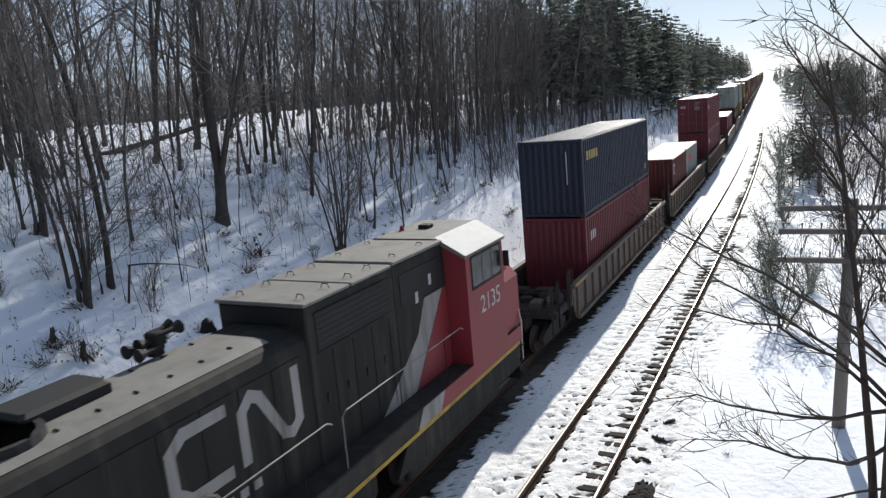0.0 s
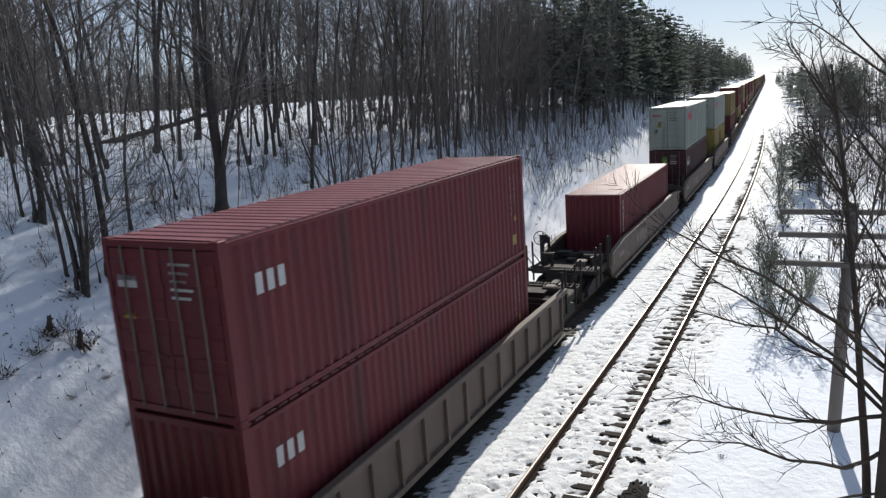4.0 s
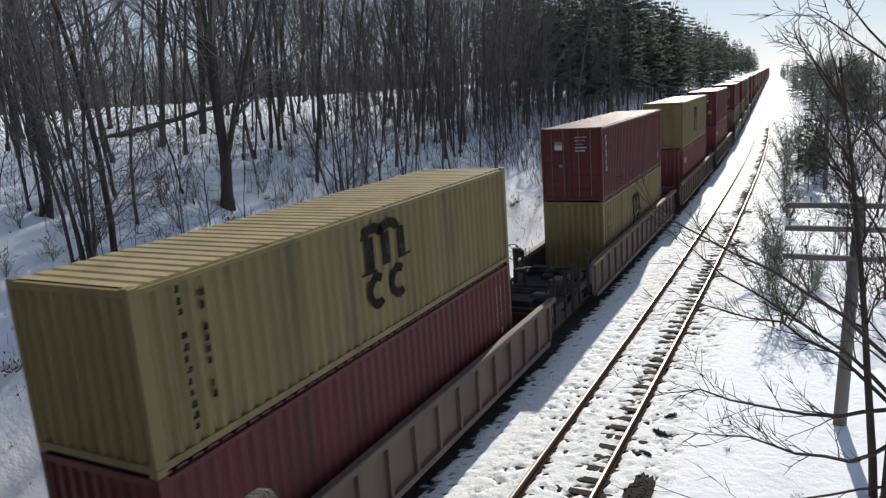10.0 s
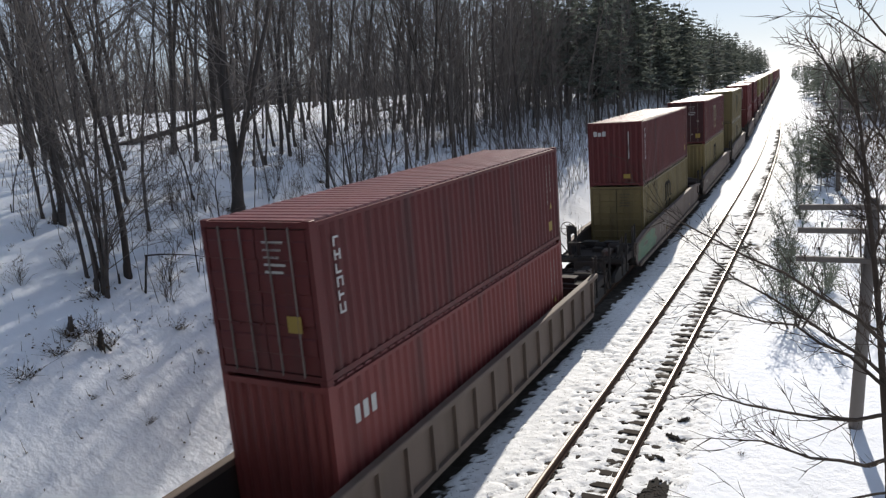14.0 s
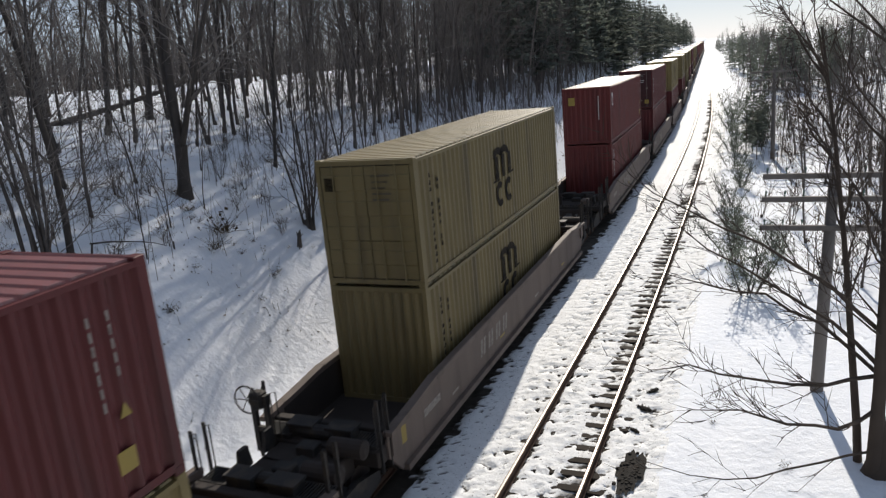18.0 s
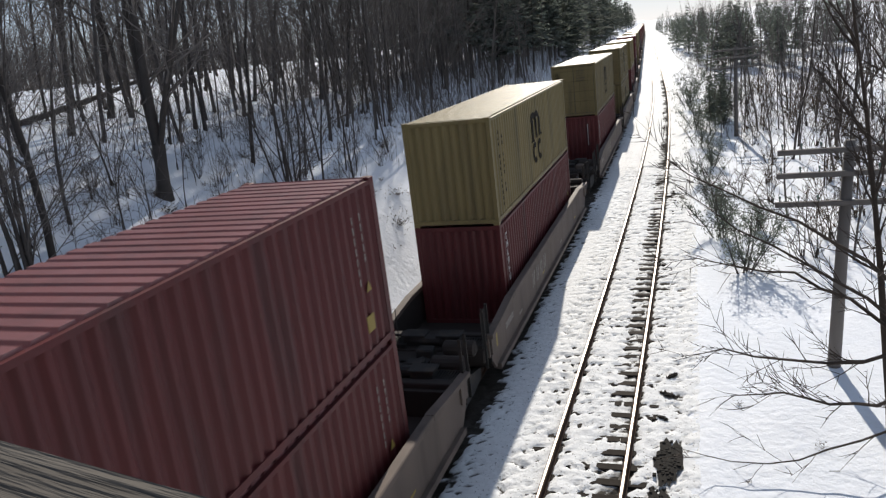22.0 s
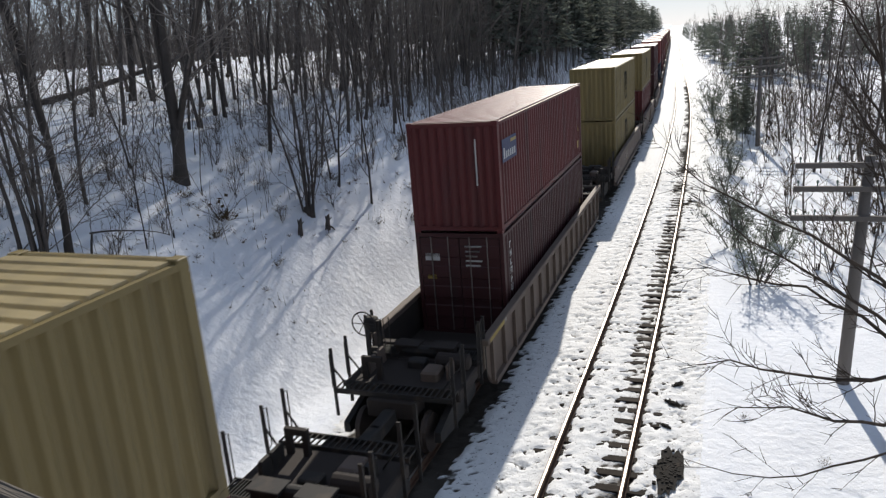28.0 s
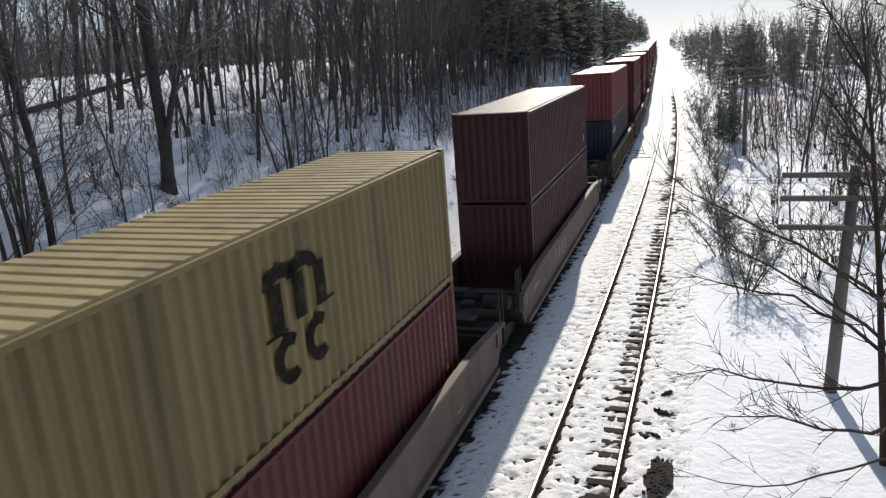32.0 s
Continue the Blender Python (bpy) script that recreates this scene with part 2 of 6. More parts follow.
for cname, rgb in dict(navy=(0.018, 0.025, 0.043), red=(0.175, 0.044, 0.041), maroon=(0.10, 0.0215, 0.022),
                       brick=(0.118, 0.025, 0.023), tan=(0.195, 0.150, 0.064), ochre=(0.155, 0.120, 0.054), yellow=(0.205, 0.157, 0.042),
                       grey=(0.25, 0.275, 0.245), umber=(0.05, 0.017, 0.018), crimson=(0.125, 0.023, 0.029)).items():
    PAINT[cname] = material(cname + "_container_paint", rgb, 0.52, vary=0.34, scale=1.1, fine=45, bump=0.12,
                            dirt=tuple(c * 0.3 + 0.02 for c in rgb), dirt_amount=0.6, streak=True, spec=0.28, rust=True)


    # roof copy of each paint: chalked, and lightened further for sun glare
    ROOF[cname] = material("chalked_sunlit_" + cname + "_roof_paint", tuple(c * 1.8 + 0.05 for c in rgb), 0.34, spec=1.0, vary=0.3, scale=1.1, fine=45, bump=0.12,
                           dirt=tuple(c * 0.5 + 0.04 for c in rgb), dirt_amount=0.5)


# ---- mesh building ----
class Geo:
    """Vertices and faces gathered in lists."""

    def __init__(self):
        self.v, self.f = [], []

    def box(self, x0, x1, y0, y1, z0, z1):
        k = len(self.v)
        self.v += [(x0, y0, z0), (x1, y0, z0), (x1, y1, z0), (x0, y1, z0), (x0, y0, z1), (x1, y0, z1), (x1, y1, z1), (x0, y1, z1)]
        self.f += [(k, k + 3, k + 2, k + 1), (k + 4, k + 5, k + 6, k + 7), (k, k + 1, k + 5, k + 4), (k + 1, k + 2, k + 6, k + 5),
                   (k + 2, k + 3, k + 7, k + 6), (k + 3, k, k + 4, k + 7)]
        return self

    def bevel_box(self, x0, x1, y0, y1, z0, z1, b=0.02):
        """A box whose upright and upper edges are cut."""
        k = len(self.v)
        for z, i in ((z0, 0.0), (z1 - b, 0.0), (z1, b)):
            self.v += [(x0 + i + b, y0 + i, z), (x1 - i - b, y0 + i, z), (x1 - i, y0 + i + b, z), (x1 - i, y1 - i - b, z),
                       (x1 - i - b, y1 - i, z), (x0 + i + b, y1 - i, z), (x0 + i, y1 - i - b, z), (x0 + i, y0 + i + b, z)]
        for lay in (0, 8):
            for j in range(8):
                self.f.append((k + lay + j, k + lay + (j + 1) % 8, k + lay + 8 + (j + 1) % 8, k + lay + 8 + j))
        self.f.append(tuple(k + 16 + j for j in range(8)))
        self.f.append(tuple(k + 7 - j for j in range(8)))
        return self

    def tube(self, pts, radii, sides=6, cap=True):
        """A tube through the points."""
        k = len(self.v)
        for i, p in enumerate(pts):
            p = Vector(p)
            d = (Vector(pts[min(i + 1, len(pts) - 1)]) - Vector(pts[max(i - 1, 0)])).normalized()
            a = d.cross(Vector((0.3, 0.1, 1) if abs(d.z) < 0.9 else (1, 0.2, 0))).normalized()
            b = d.cross(a)
            for j in range(sides):
                w = 2 * math.pi * j / sides
                self.v.append(tuple(p + (a * math.cos(w) + b * math.sin(w)) * radii[i]))
        for i in range(len(pts) - 1):
            for j in range(sides):
                q, r = k + i * sides + j, k + i * sides + (j + 1) % sides
                self.f.append((q, r, r + sides, q + sides))
        if cap:
            self.f.append(tuple(k + (len(pts) - 1) * sides + j for j in range(sides)))
            self.f.append(tuple(k + sides - 1 - j for j in range(sides)))
        return self

    def prism(self, outline, y0, y1):
        """An outline in x and z drawn out along y."""
        k, n = len(self.v), len(outline)
        self.v += [(x, y0, z) for x, z in outline] + [(x, y1, z) for x, z in outline]
        for j in range(n):
            self.f.append((k + j, k + (j + 1) % n, k + n + (j + 1) % n, k + n + j))
        self.f += [tuple(k + n - 1 - j for j in range(n)), tuple(k + n + j for j in range(n))]
        return self

    def slab_yz(self, outline, x0, x1):
        """An outline in y and z drawn out along x."""
        k, n = len(self.v), len(outline)
        self.v += [(x0, y, z) for y, z in outline] + [(x1, y, z) for y, z in outline]
        for j in range(n):
            self.f.append((k + j, k + (j + 1) % n, k + n + (j + 1) % n, k + n + j))
        self.f += [tuple(k + n - 1 - j for j in range(n)), tuple(k + n + j for j in range(n))]
        return self

    def corrugated(self, along, y0, y1, lo, hi, face, depth, pitch):
        """A folded sheet. along 'y': an upright wall on the plane x=face; 'x': on y=face; 'roof': on z=face with folds along y."""
        n = max(2, round((y1 - y0) / pitch))
        step = (y1 - y0) / n
        line = []
        for i in range(n):
            a = y0 + i * step
            if along == "roof":
                line += [(a, 0.0), (a + step * 0.62, 0.0), (a + step * 0.76, depth), (a + step * 0.93, depth)]
            else:
                line += [(a, 0.0), (a + step * 0.26, 0.0), (a + step * 0.5, depth), (a + step * 0.76, depth)]
        line.append((y1, 0.0))
        k = len(self.v)
        for a, d in line:
            if along == "y":
                s = 1 if face > 0 else -1
                self.v += [(face - s * d, a, lo), (face - s * d, a, hi)]
            elif along == "x":
                s = 1 if face > 0 else -1
                self.v += [(a, face - s * d, lo), (a, face - s * d, hi)]
            else:
                self.v += [(lo, a, face - d), (hi, a, face - d)]
        flip = (along == "y" and face < 0) or (along == "x" and face > 0)
        for i in range(len(line) - 1):
            q = (k + 2 * i, k + 2 * i + 2, k + 2 * i + 3, k + 2 * i + 1)
            self.f.append(q[::-1] if flip or along == "roof" else q)
        if along == "roof":   # the ends of the folds are closed down to the rails
            for i in range(len(line) - 1):
                for x in (0, 1):
                    (xa, ya, za), (xb, yb, zb) = self.v[k + 2 * i + x], self.v[k + 2 * i + 2 + x]
                    if za + zb < 2 * (face - depth) + 1e-4:
                        continue
                    m = len(self.v)
                    self.v += [(xa, ya, face - depth - 0.006), (xb, yb, face - depth - 0.006)]
                    q = (m, m + 1, k + 2 * i + 2 + x, k + 2 * i + x)
                    self.f.append(q if x else q[::-1])
        return self

    def mesh(self, name, mat, smooth=False):
        me = bpy.data.meshes.new(name)
        me.from_pydata(self.v, [], self.f)
        if mat:
            me.materials.append(mat)
        if smooth:
            me.polygons.foreach_set("use_smooth", [True] * len(me.polygons))
        me.update()
        return me


def part(name, geo, mat, parent, label="", smooth=False):
    """Link the geometry as one mesh object under a thing or a part."""
    ob = new(name, geo if isinstance(geo, bpy.types.Mesh) else geo.mesh(name, mat, smooth))
    ob.parent = parent
    return tagged(ob, label)


def thing(name, label, category, group="", kind=""):
    return tagged(new(name), label, category, group, kind)


# ---- the line of the two tracks ----
BEND, BEND_END = -3.2727e-4, 104.0
SPACING = -4.09


def bend(y):
    y = max(y, 0.0)
    return BEND * (y * y - max(y - BEND_END, 0.0) ** 2)


def slope_at(y):
    y = max(y, 0.0)
    return 2 * BEND * (y - max(y - BEND_END, 0.0))


def on_line(y, off, z=0.0):
    s = slope_at(y)
    n = math.hypot(1, s)
    return Vector((bend(y) + off / n, y - off * s / n, z))


KNOT_U = [-900, -200, -90, -60, -40, -28, -20, -16.5, -15.2, -13.2, -11, -9.6, -8.3, -7.4, -6.8, -6.4, -6.1, -5.7, -5.3, -2.4, 1.2, 1.6, 2.0, 2.4, 3.0, 5, 12, 30, 100, 900]
KNOT_Z = [12, 9.6, 8.8, 8.4, 7.9, 7.3, 6.7, 6.25, 5.9, 4.8, 3.2, 2.0, 0.65, -0.15, -0.30, -0.16, -0.16, -0.28, -0.50, -0.52, -0.50, -0.30, -0.17, -0.14, -0.24, -0.36, -0.35, 0.4, 2.5, 12]


def ground_z(x, y):
    u = x - bend(y)
    z = float(np.interp(u, KNOT_U, KNOT_Z))
    rough = 0.0 if -6.3 < u < 2.2 else min(1.0, (min(abs(u + 6.3), abs(u - 2.2))) / 2)
    big = noise.noise(Vector((x * 0.11, y * 0.09, 3.1)))
    mid = noise.noise(Vector((x * 0.5, y * 0.4, 7.7)))
    small = noise.noise(Vector((x * 1.7, y * 1.5, 1.3)))
    left = 1.0 if u < -7 else 0.35
    return z + rough * left * (0.35 * big + 0.13 * mid) + 0.03 * small * (0.3 + rough)


def spaced(parts):
    out = []
    for a, b, step in parts:
        out += list(np.arange(a, b, step))
    return out + [parts[-1][1]]


def build_ground():
    ys = spaced([(-60, -8, 4), (-8, 50, 0.4), (50, 110, 1.5), (110, 300, 8), (300, 1000, 50), (1000, 4000, 300)])
    us = spaced([(-900, -200, 100), (-200, -60, 14), (-60, -24, 3), (-24, -8, 0.35), (-8, 3.2, 0.2), (3.2, 14, 0.35), (14, 40, 2.5), (40, 200, 16), (200, 900, 100)])
    g = Geo()
    for y in ys:
        for u in us:
            x = u + bend(y)
            g.v.append((x, y, ground_z(x, y)))
    w = len(us)
    for i in range(len(ys) - 1):
        for j in range(w - 1):
            k = i * w + j
            g.f.append((k, k + 1, k + w + 1, k + w))
    ob = new("ground", g.mesh("ground", SNOW, True))
    tagged(ob, "old wind-packed snow over a railway cutting and its bank", "snow ground", kind="structure")


build_ground()


def bed_geo(track, y0, y1, step, cols):
    """The bumpy bed of one track. Snow lies deep on the left half of the clear track; near its right rail the ties come through."""
    g = Geo()
    r = random.Random(8)
    ys = np.arange(y0, y1 + 0.01, step)
    span = (-1.9, 2.4) if track == "clear" else (-2.4, -1.9 - SPACING)
    off = 0.0 if track == "clear" else SPACING
    fine = step < 0.2
    for y in ys:
        for j in range(cols + 1):
            o = span[0] + (span[1] - span[0]) * j / cols
            p = on_line(y, off + o)
            n1 = noise.noise(Vector((p.x * 2.3, p.y * 1.9, 2.0)))
            n2 = noise.noise(Vector((p.x * 7.0, p.y * 6.0, 5.0)))
            n3 = noise.noise(Vector((p.x * 0.6, p.y * 0.35, 9.0)))
            if track == "clear":
                h = -0.155 + 0.03 * n1 + 0.03 * n2
                if 0.05 < o < 0.72:
                    h -= 0.065 * min(1, (o - 0.05) / 0.25) * (0.8 + 0.9 * n3)
                if 0.80 < o < 1.75:
                    h -= 0.01 + 0.13 * max(0, n1 + 0.6 * n3 - 0.12)
                if abs(abs(o) - 0.753) < 0.10:
                    h -= 0.06
                if fine and r.random() < (0.15 if (y % 0.53) < 0.26 else 0.06):
                    h -= 0.095
            else:
                n4 = noise.noise(Vector((p.x * 4.2, p.y * 3.6, 4.0)))
                bare = 1.45 + 0.25 * n1 + 0.35 * n4 + 0.2 * n2
                h = -0.185 - 0.09 * max(0.0, min(1.0, (bare - abs(o)) / 0.22)) + 0.02 * n1 + 0.03 * n2
                if fine and r.random() < (0.12 if abs(o) < bare + 0.4 else 0.025):
                    h -= 0.06
            inner = (o - span[0]) if track == "clear" else (span[1] - o)
            outer = (span[1] - o) if track == "clear" else (o - span[0])
            if inner < 0.25:   # the two beds meet on one level
                w = inner / 0.25
                h = h * w + (-0.18 + 0.012 * n1) * (1 - w)
            if outer < 0.45:   # sinks under the snow beside the line
                w = min(1.0, outer / 0.3)
                h = max(h, -0.195) * w + (-0.18 - 0.2 * (1 - w)) * (1 - w)
            g.v.append((p.x, p.y, h))
    for i in range(len(ys) - 1):
        for j in range(cols):
            k = i * (cols + 1) + j
            g.f.append((k, k + 1, k + cols + 2, k + cols + 1))
    return g


for nm, track, lab in (("track_bed_clear_track", "clear", "trodden snow over ties and ballast of the clear track"),
                       ("track_bed_train_track", "train", "dark ballast and thin snow under the passing train")):
    bed = thing(nm, lab, "track bed", kind="structure")
    part("near_bed", bed_geo(track, -6, 46, 0.085, 46), BED, bed, smooth=True)
    part("middle_bed", bed_geo(track, 46, 120, 0.35, 20), BED, bed, smooth=True)
    part("far_bed", bed_geo(track, 120, 600, 6, 8), BED, bed, smooth=True)


def rail_geo(off, lo, hi, half, y0, y1):
    g = Geo()
    ys = spaced([(y0, 120, 3), (120, y1, 60)])
    for y in ys:
        for o, z in ((-half, lo), (half, lo), (half, hi), (-half, hi)):
            g.v.append(tuple(on_line(y, off + o, z)))
    for i in range(len(ys) - 1):
        for j in range(4):
            k = i * 4
            g.f.append((k + j, k + (j + 1) % 4, k + 4 + (j + 1) % 4, k + 4 + j))
    return g


for off in (0.0, SPACING):
    for side in (-0.753, 0.753):
        rail = thing("rail", "steel rail with a sun-polished head and rusty web", "rail", "rails of the two tracks")
        part("head", rail_geo(off + side, -0.006, 0.0, 0.021, -20, 1500), RAIL_HEAD, rail)
        part("head_side", rail_geo(off + side, -0.045, -0.003, 0.037, -20, 1500), RAIL_WEB, rail)
        part("web", rail_geo(off + side, -0.15, -0.045, 0.014, -20, 1500), RAIL_WEB, rail)
        part("foot", rail_geo(off + side, -0.185, -0.15, 0.07, -20, 1500), RAIL_WEB, rail)


# ---- the train: containers ----
def marks(kind, parent, L, x, z0):
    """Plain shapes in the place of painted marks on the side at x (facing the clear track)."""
    e = 0.006

    if kind in ("line_dark", "line_tan"):
        mat = DARKMARK if kind == "line_dark" else PAINT["tan"]
        c = -0.06
        g = Geo()
        # three legs under two arches, and two open rings below
        for i in range(3):
            g.box(x + 0.001, x + e, c - 0.72 + i * 0.58, c - 0.72 + i * 0.58 + 0.27, 1.46, 2.10)
        for i in range(2):
            arc = []
            m = c - 0.585 + i * 0.58 + 0.29 - 0.155
            for k in range(9):
                w = math.pi * k / 8
                arc.append((m + 0.43 * math.cos(w), 2.08 + 0.27 * math.sin(w)))
            for k in range(9):
                w = math.pi * (8 - k) / 8
                arc.append((m + 0.17 * math.cos(w), 2.08 + 0.07 * math.sin(w)))
            g.slab_yz(arc, x + 0.001, x + e - 0.001)
        for i in range(2):
            m = c - 0.42 + i * 0.80
            ring = []
            for k in range(15):
                w = radians(50 + 260 * k / 14) if i else radians(-130 + 260 * k / 14 + 180)
                ring.append((m + 0.34 * math.cos(w), 1.02 + 0.36 * math.sin(w)))
            for k in range(15):
                w = radians(50 + 260 * (14 - k) / 14) if i else radians(-130 + 260 * (14 - k) / 14 + 180)
                ring.append((m + 0.17 * math.cos(w), 1.02 + 0.18 * math.sin(w)))
            g.slab_yz(ring, x + 0.001, x + e)
        g.box(x + 0.001, x + e + 0.001, c - 0.92, c - 0.40, 1.40, 1.45).box(x + 0.001, x + e + 0.001, c + 0.42, c + 0.92, 1.47, 1.52)
        part("logo", g, mat, parent, "dark painted company mark" if mat is DARKMARK else "tan painted company mark")
        g = Geo()
        q = random.Random(21)
        for col in range(2):   # worn characters, some of them gone
            for i in range(13 if col == 0 else 11):
                zt, wd = 2.45 - i * 0.165, q.uniform(0.06, 0.11)
                if q.random() < (0.12 if col == 0 else 0.3):
                    continue
                yb = -L / 2 + 0.74 + col * 0.40
                g.box(x + 0.001, x + e, yb, yb + wd, zt - q.uniform(0.09, 0.12), zt - 0.065).box(x + 0.001, x + e, yb + wd * q.uniform(0, 0.5), yb + wd, zt - 0.065, zt - 0.01)
        tagged(part("name_bars", g, mat, parent, "column of small painted characters"), kind="stuff")
    elif kind == "white_block":
        g = Geo()
        for i in range(3):
            g.box(x + 0.001, x + e, -L / 2 + 0.70 + i * 0.27, -L / 2 + 0.86 + i * 0.27, 1.92, 2.26)
        part("logo", g, WHITE, parent, "white painted company mark")
    elif kind == "gold_block":
        g = Geo()
        for i in range(5):
            g.box(x + 0.001, x + e, -L / 2 + 0.6 + i * 0.34, -L / 2 + 0.86 + i * 0.34, 2.05, 2.38)
        part("logo", g, GOLDMARK, parent, "gold painted company mark")
    elif kind == "red_block":
        g = Geo()
        for i in range(4):
            m = -L / 2 + 1.30 + i * 0.46
            ring = [(m + 0.22 * math.cos(2 * math.pi * k / 12), 2.15 + 0.26 * math.sin(2 * math.pi * k / 12)) for k in range(12)]
            if i < 3:
                for k in range(12):
                    a, b = ring[k], ring[(k + 1) % 12]
                    g.slab_yz([a, b, (m + (b[0] - m) * 0.5, 2.15 + (b[1] - 2.15) * 0.5), (m + (a[0] - m) * 0.5, 2.15 + (a[1] - 2.15) * 0.5)], x + 0.001, x + e)
            else:
                g.box(x + 0.001, x + e, m - 0.2, m - 0.06, 1.88, 2.43).box(x + 0.001, x + e, m - 0.06, m + 0.2, 1.88, 2.02)
        part("logo", g, REDMARK, parent, "red painted company mark")
    elif kind == "white_column":
        g = Geo()
        for i in range(6):
            zt = 2.52 - i * 0.24
            g.box(x + 0.001, x + e, -L / 2 + 0.60, -L / 2 + 0.64, zt - 0.18, zt).box(x + 0.001, x + e - 0.001, -L / 2 + 0.60, -L / 2 + 0.76, zt - 0.04 - 0.07 * (i % 3), zt - 0.07 * (i % 3))
            if i % 2:
                g.box(x + 0.001, x + e, -L / 2 + 0.74, -L / 2 + 0.78, zt - 0.18, zt)
        part("logo", g, WHITE, parent, "column of white painted characters")
    elif kind == "banner":
        part("banner", Geo().box(x + 0.001, x + e, -L / 2 + 0.40, -L / 2 + 1.85, 1.75, 2.35), BLUEMARK, parent, "blue and white painted banner")
        g = Geo()
        for i in range(6):
            g.box(x + e, x + e + 0.003, -L / 2 + 0.52 + i * 0.21, -L / 2 + 0.64 + i * 0.21, 1.84, 2.02 + (0.1 if i == 0 else 0))
        part("banner_bars", g, WHITE, parent)
        part("banner_stripe", Geo().box(x + e, x + e + 0.003, -L / 2 + 1.25, -L / 2 + 1.80, 2.19, 2.27), GOLDMARK, parent)
    elif kind == "white_square":
        part("logo", Geo().box(x + 0.001, x + e, -L / 2 + 0.52, -L / 2 + 0.90, 1.9, 2.5), WHITE, parent, "small white painted square")
        part("logo_inner", Geo().slab_yz([(-L / 2 + 0.57, 1.97), (-L / 2 + 0.85, 1.97), (-L / 2 + 0.80, 2.42), (-L / 2 + 0.70, 2.1), (-L / 2 + 0.58, 2.36)], x + e, x + e + 0.003), PAINT["brick"], parent)


CONTAINER_H = 2.896


def container(color, near, mark="", length=12.19, doormark="", plain=False, height=CONTAINER_H):
    """One freight box. Origin: middle of its floor. near: 'door' or 'blind' end towards the front of the train."""
    words = {"navy": "dark navy blue", "red": "faded red", "maroon": "dark maroon", "brick": "brownish red", "tan": "mustard tan",
             "ochre": "dull ochre", "yellow": "dull yellow", "grey": "pale grey", "umber": "very dark brown", "crimson": "dark crimson red"}[color]
    box = thing("shipping_container", f"{words} corrugated steel shipping container, {'doors' if near == 'door' else 'blind end'} leading",
                "shipping container", "containers on the train")
    m, L, W, H = PAINT[color], length, 2.438, height
    h, w = L / 2, W / 2
    for s, nm in ((1, "side_wall"), (-1, "side_wall")):
        part(nm, Geo().corrugated("y", -h + 0.16, h - 0.16, 0.15, H - 0.11, s * (w - 0.012), 0.05, 0.278), m, box)
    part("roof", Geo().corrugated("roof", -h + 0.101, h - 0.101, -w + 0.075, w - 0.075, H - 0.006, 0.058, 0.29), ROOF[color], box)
    part("floor", Geo().box(-w + 0.05, w - 0.05, -h + 0.1, h - 0.1, 0.05, 0.15), STEEL_DARK, box)
    for s in (-1, 1):
        part("bottom_rail", Geo().box(s * w - (0.05 if s > 0 else 0), s * w + (0 if s > 0 else 0.05), -h + 0.16, h - 0.16, 0.06, 0.17), m, box)
        part("top_rail", Geo().box(s * w - (0.08 if s > 0 else 0), s * w + (0 if s > 0 else 0.08), -h + 0.16, h - 0.16, H - 0.12, H - 0.048), m, box)
    for e in (-1, 1):
        for s in (-1, 1):
            x0, x1 = sorted((s * w, s * (w - 0.10)))
            y0, y1 = sorted((e * h, e * (h - 0.16)))
            part("corner_post", Geo().box(x0, x1, y0, y1, 0.12, H - 0.12), m, box)
            for z in () if plain else (0, H - 0.118):
                x0, x1 = sorted((s * (w + 0.004), s * (w - 0.162)))
                y0, y1 = sorted((e * (h + 0.004), e * (h - 0.178)))
                part("corner_casting", Geo().bevel_box(x0, x1, y0, y1, z, z + 0.118, 0.012), m, box)
        part("end_sill", Geo().box(-w + 0.1, w - 0.1, min(e * h, e * (h - 0.1)), max(e * h, e * (h - 0.1)), 0.055, 0.17), m, box)
        part("end_header", Geo().box(-w + 0.1, w - 0.1, min(e * h, e * (h - 0.1)), max(e * h, e * (h - 0.1)), H - 0.13, H - 0.022), m, box)
    for e, kind in ((-1, near), (1, "blind" if near == "door" else "door")):
        y = e * (h - 0.015)
        if kind == "blind":
            part("end_wall", Geo().corrugated("x", -w + 0.1, w - 0.1, 0.17, H - 0.13, y, 0.045, 0.25), m, box)
            if e < 0 and doormark:
                yb = -h - 0.004
                part("end_stripe", Geo().slab_yz([(yb, 1.25), (yb + 0.02, 1.25), (yb + 0.02, 2.45), (yb, 2.45)], 0.60, 0.635), WHITE, box, "thin pale vertical line")
                if doormark == "words":
                    g = Geo()
                    for k in range(3):
                        g.box(-0.95 + k * 0.2, -0.80 + k * 0.2, yb, yb + 0.02, 2.28, 2.50 - 0.05 * (k % 2))
                    part("door_logo", g, WHITE, box)
                    part("sticker", Geo().box(0.36, 0.66, yb, yb + 0.02, 0.36, 0.55), YELLOWMARK, box)
                elif doormark == "panel":
                    part("sticker", Geo().box(-0.90, -0.58, yb, yb + 0.02, 2.02, 2.42), YELLOWMARK, box, "dull yellow panel")
                elif doormark == "bars":
                    part("sticker", Geo().box(-0.98, -0.68, yb, yb + 0.02, 2.18, 2.42), YELLOWMARK, box)
        else:
            part("door_gasket", Geo().box(-w + 0.1, w - 0.1, min(y - e * 0.035, y - e * 0.05), max(y - e * 0.035, y - e * 0.05), 0.17, H - 0.13), STEEL_DARK, box)
            for s in (-1, 1):
                x0, x1 = sorted((s * 0.013, s * (w - 0.122)))
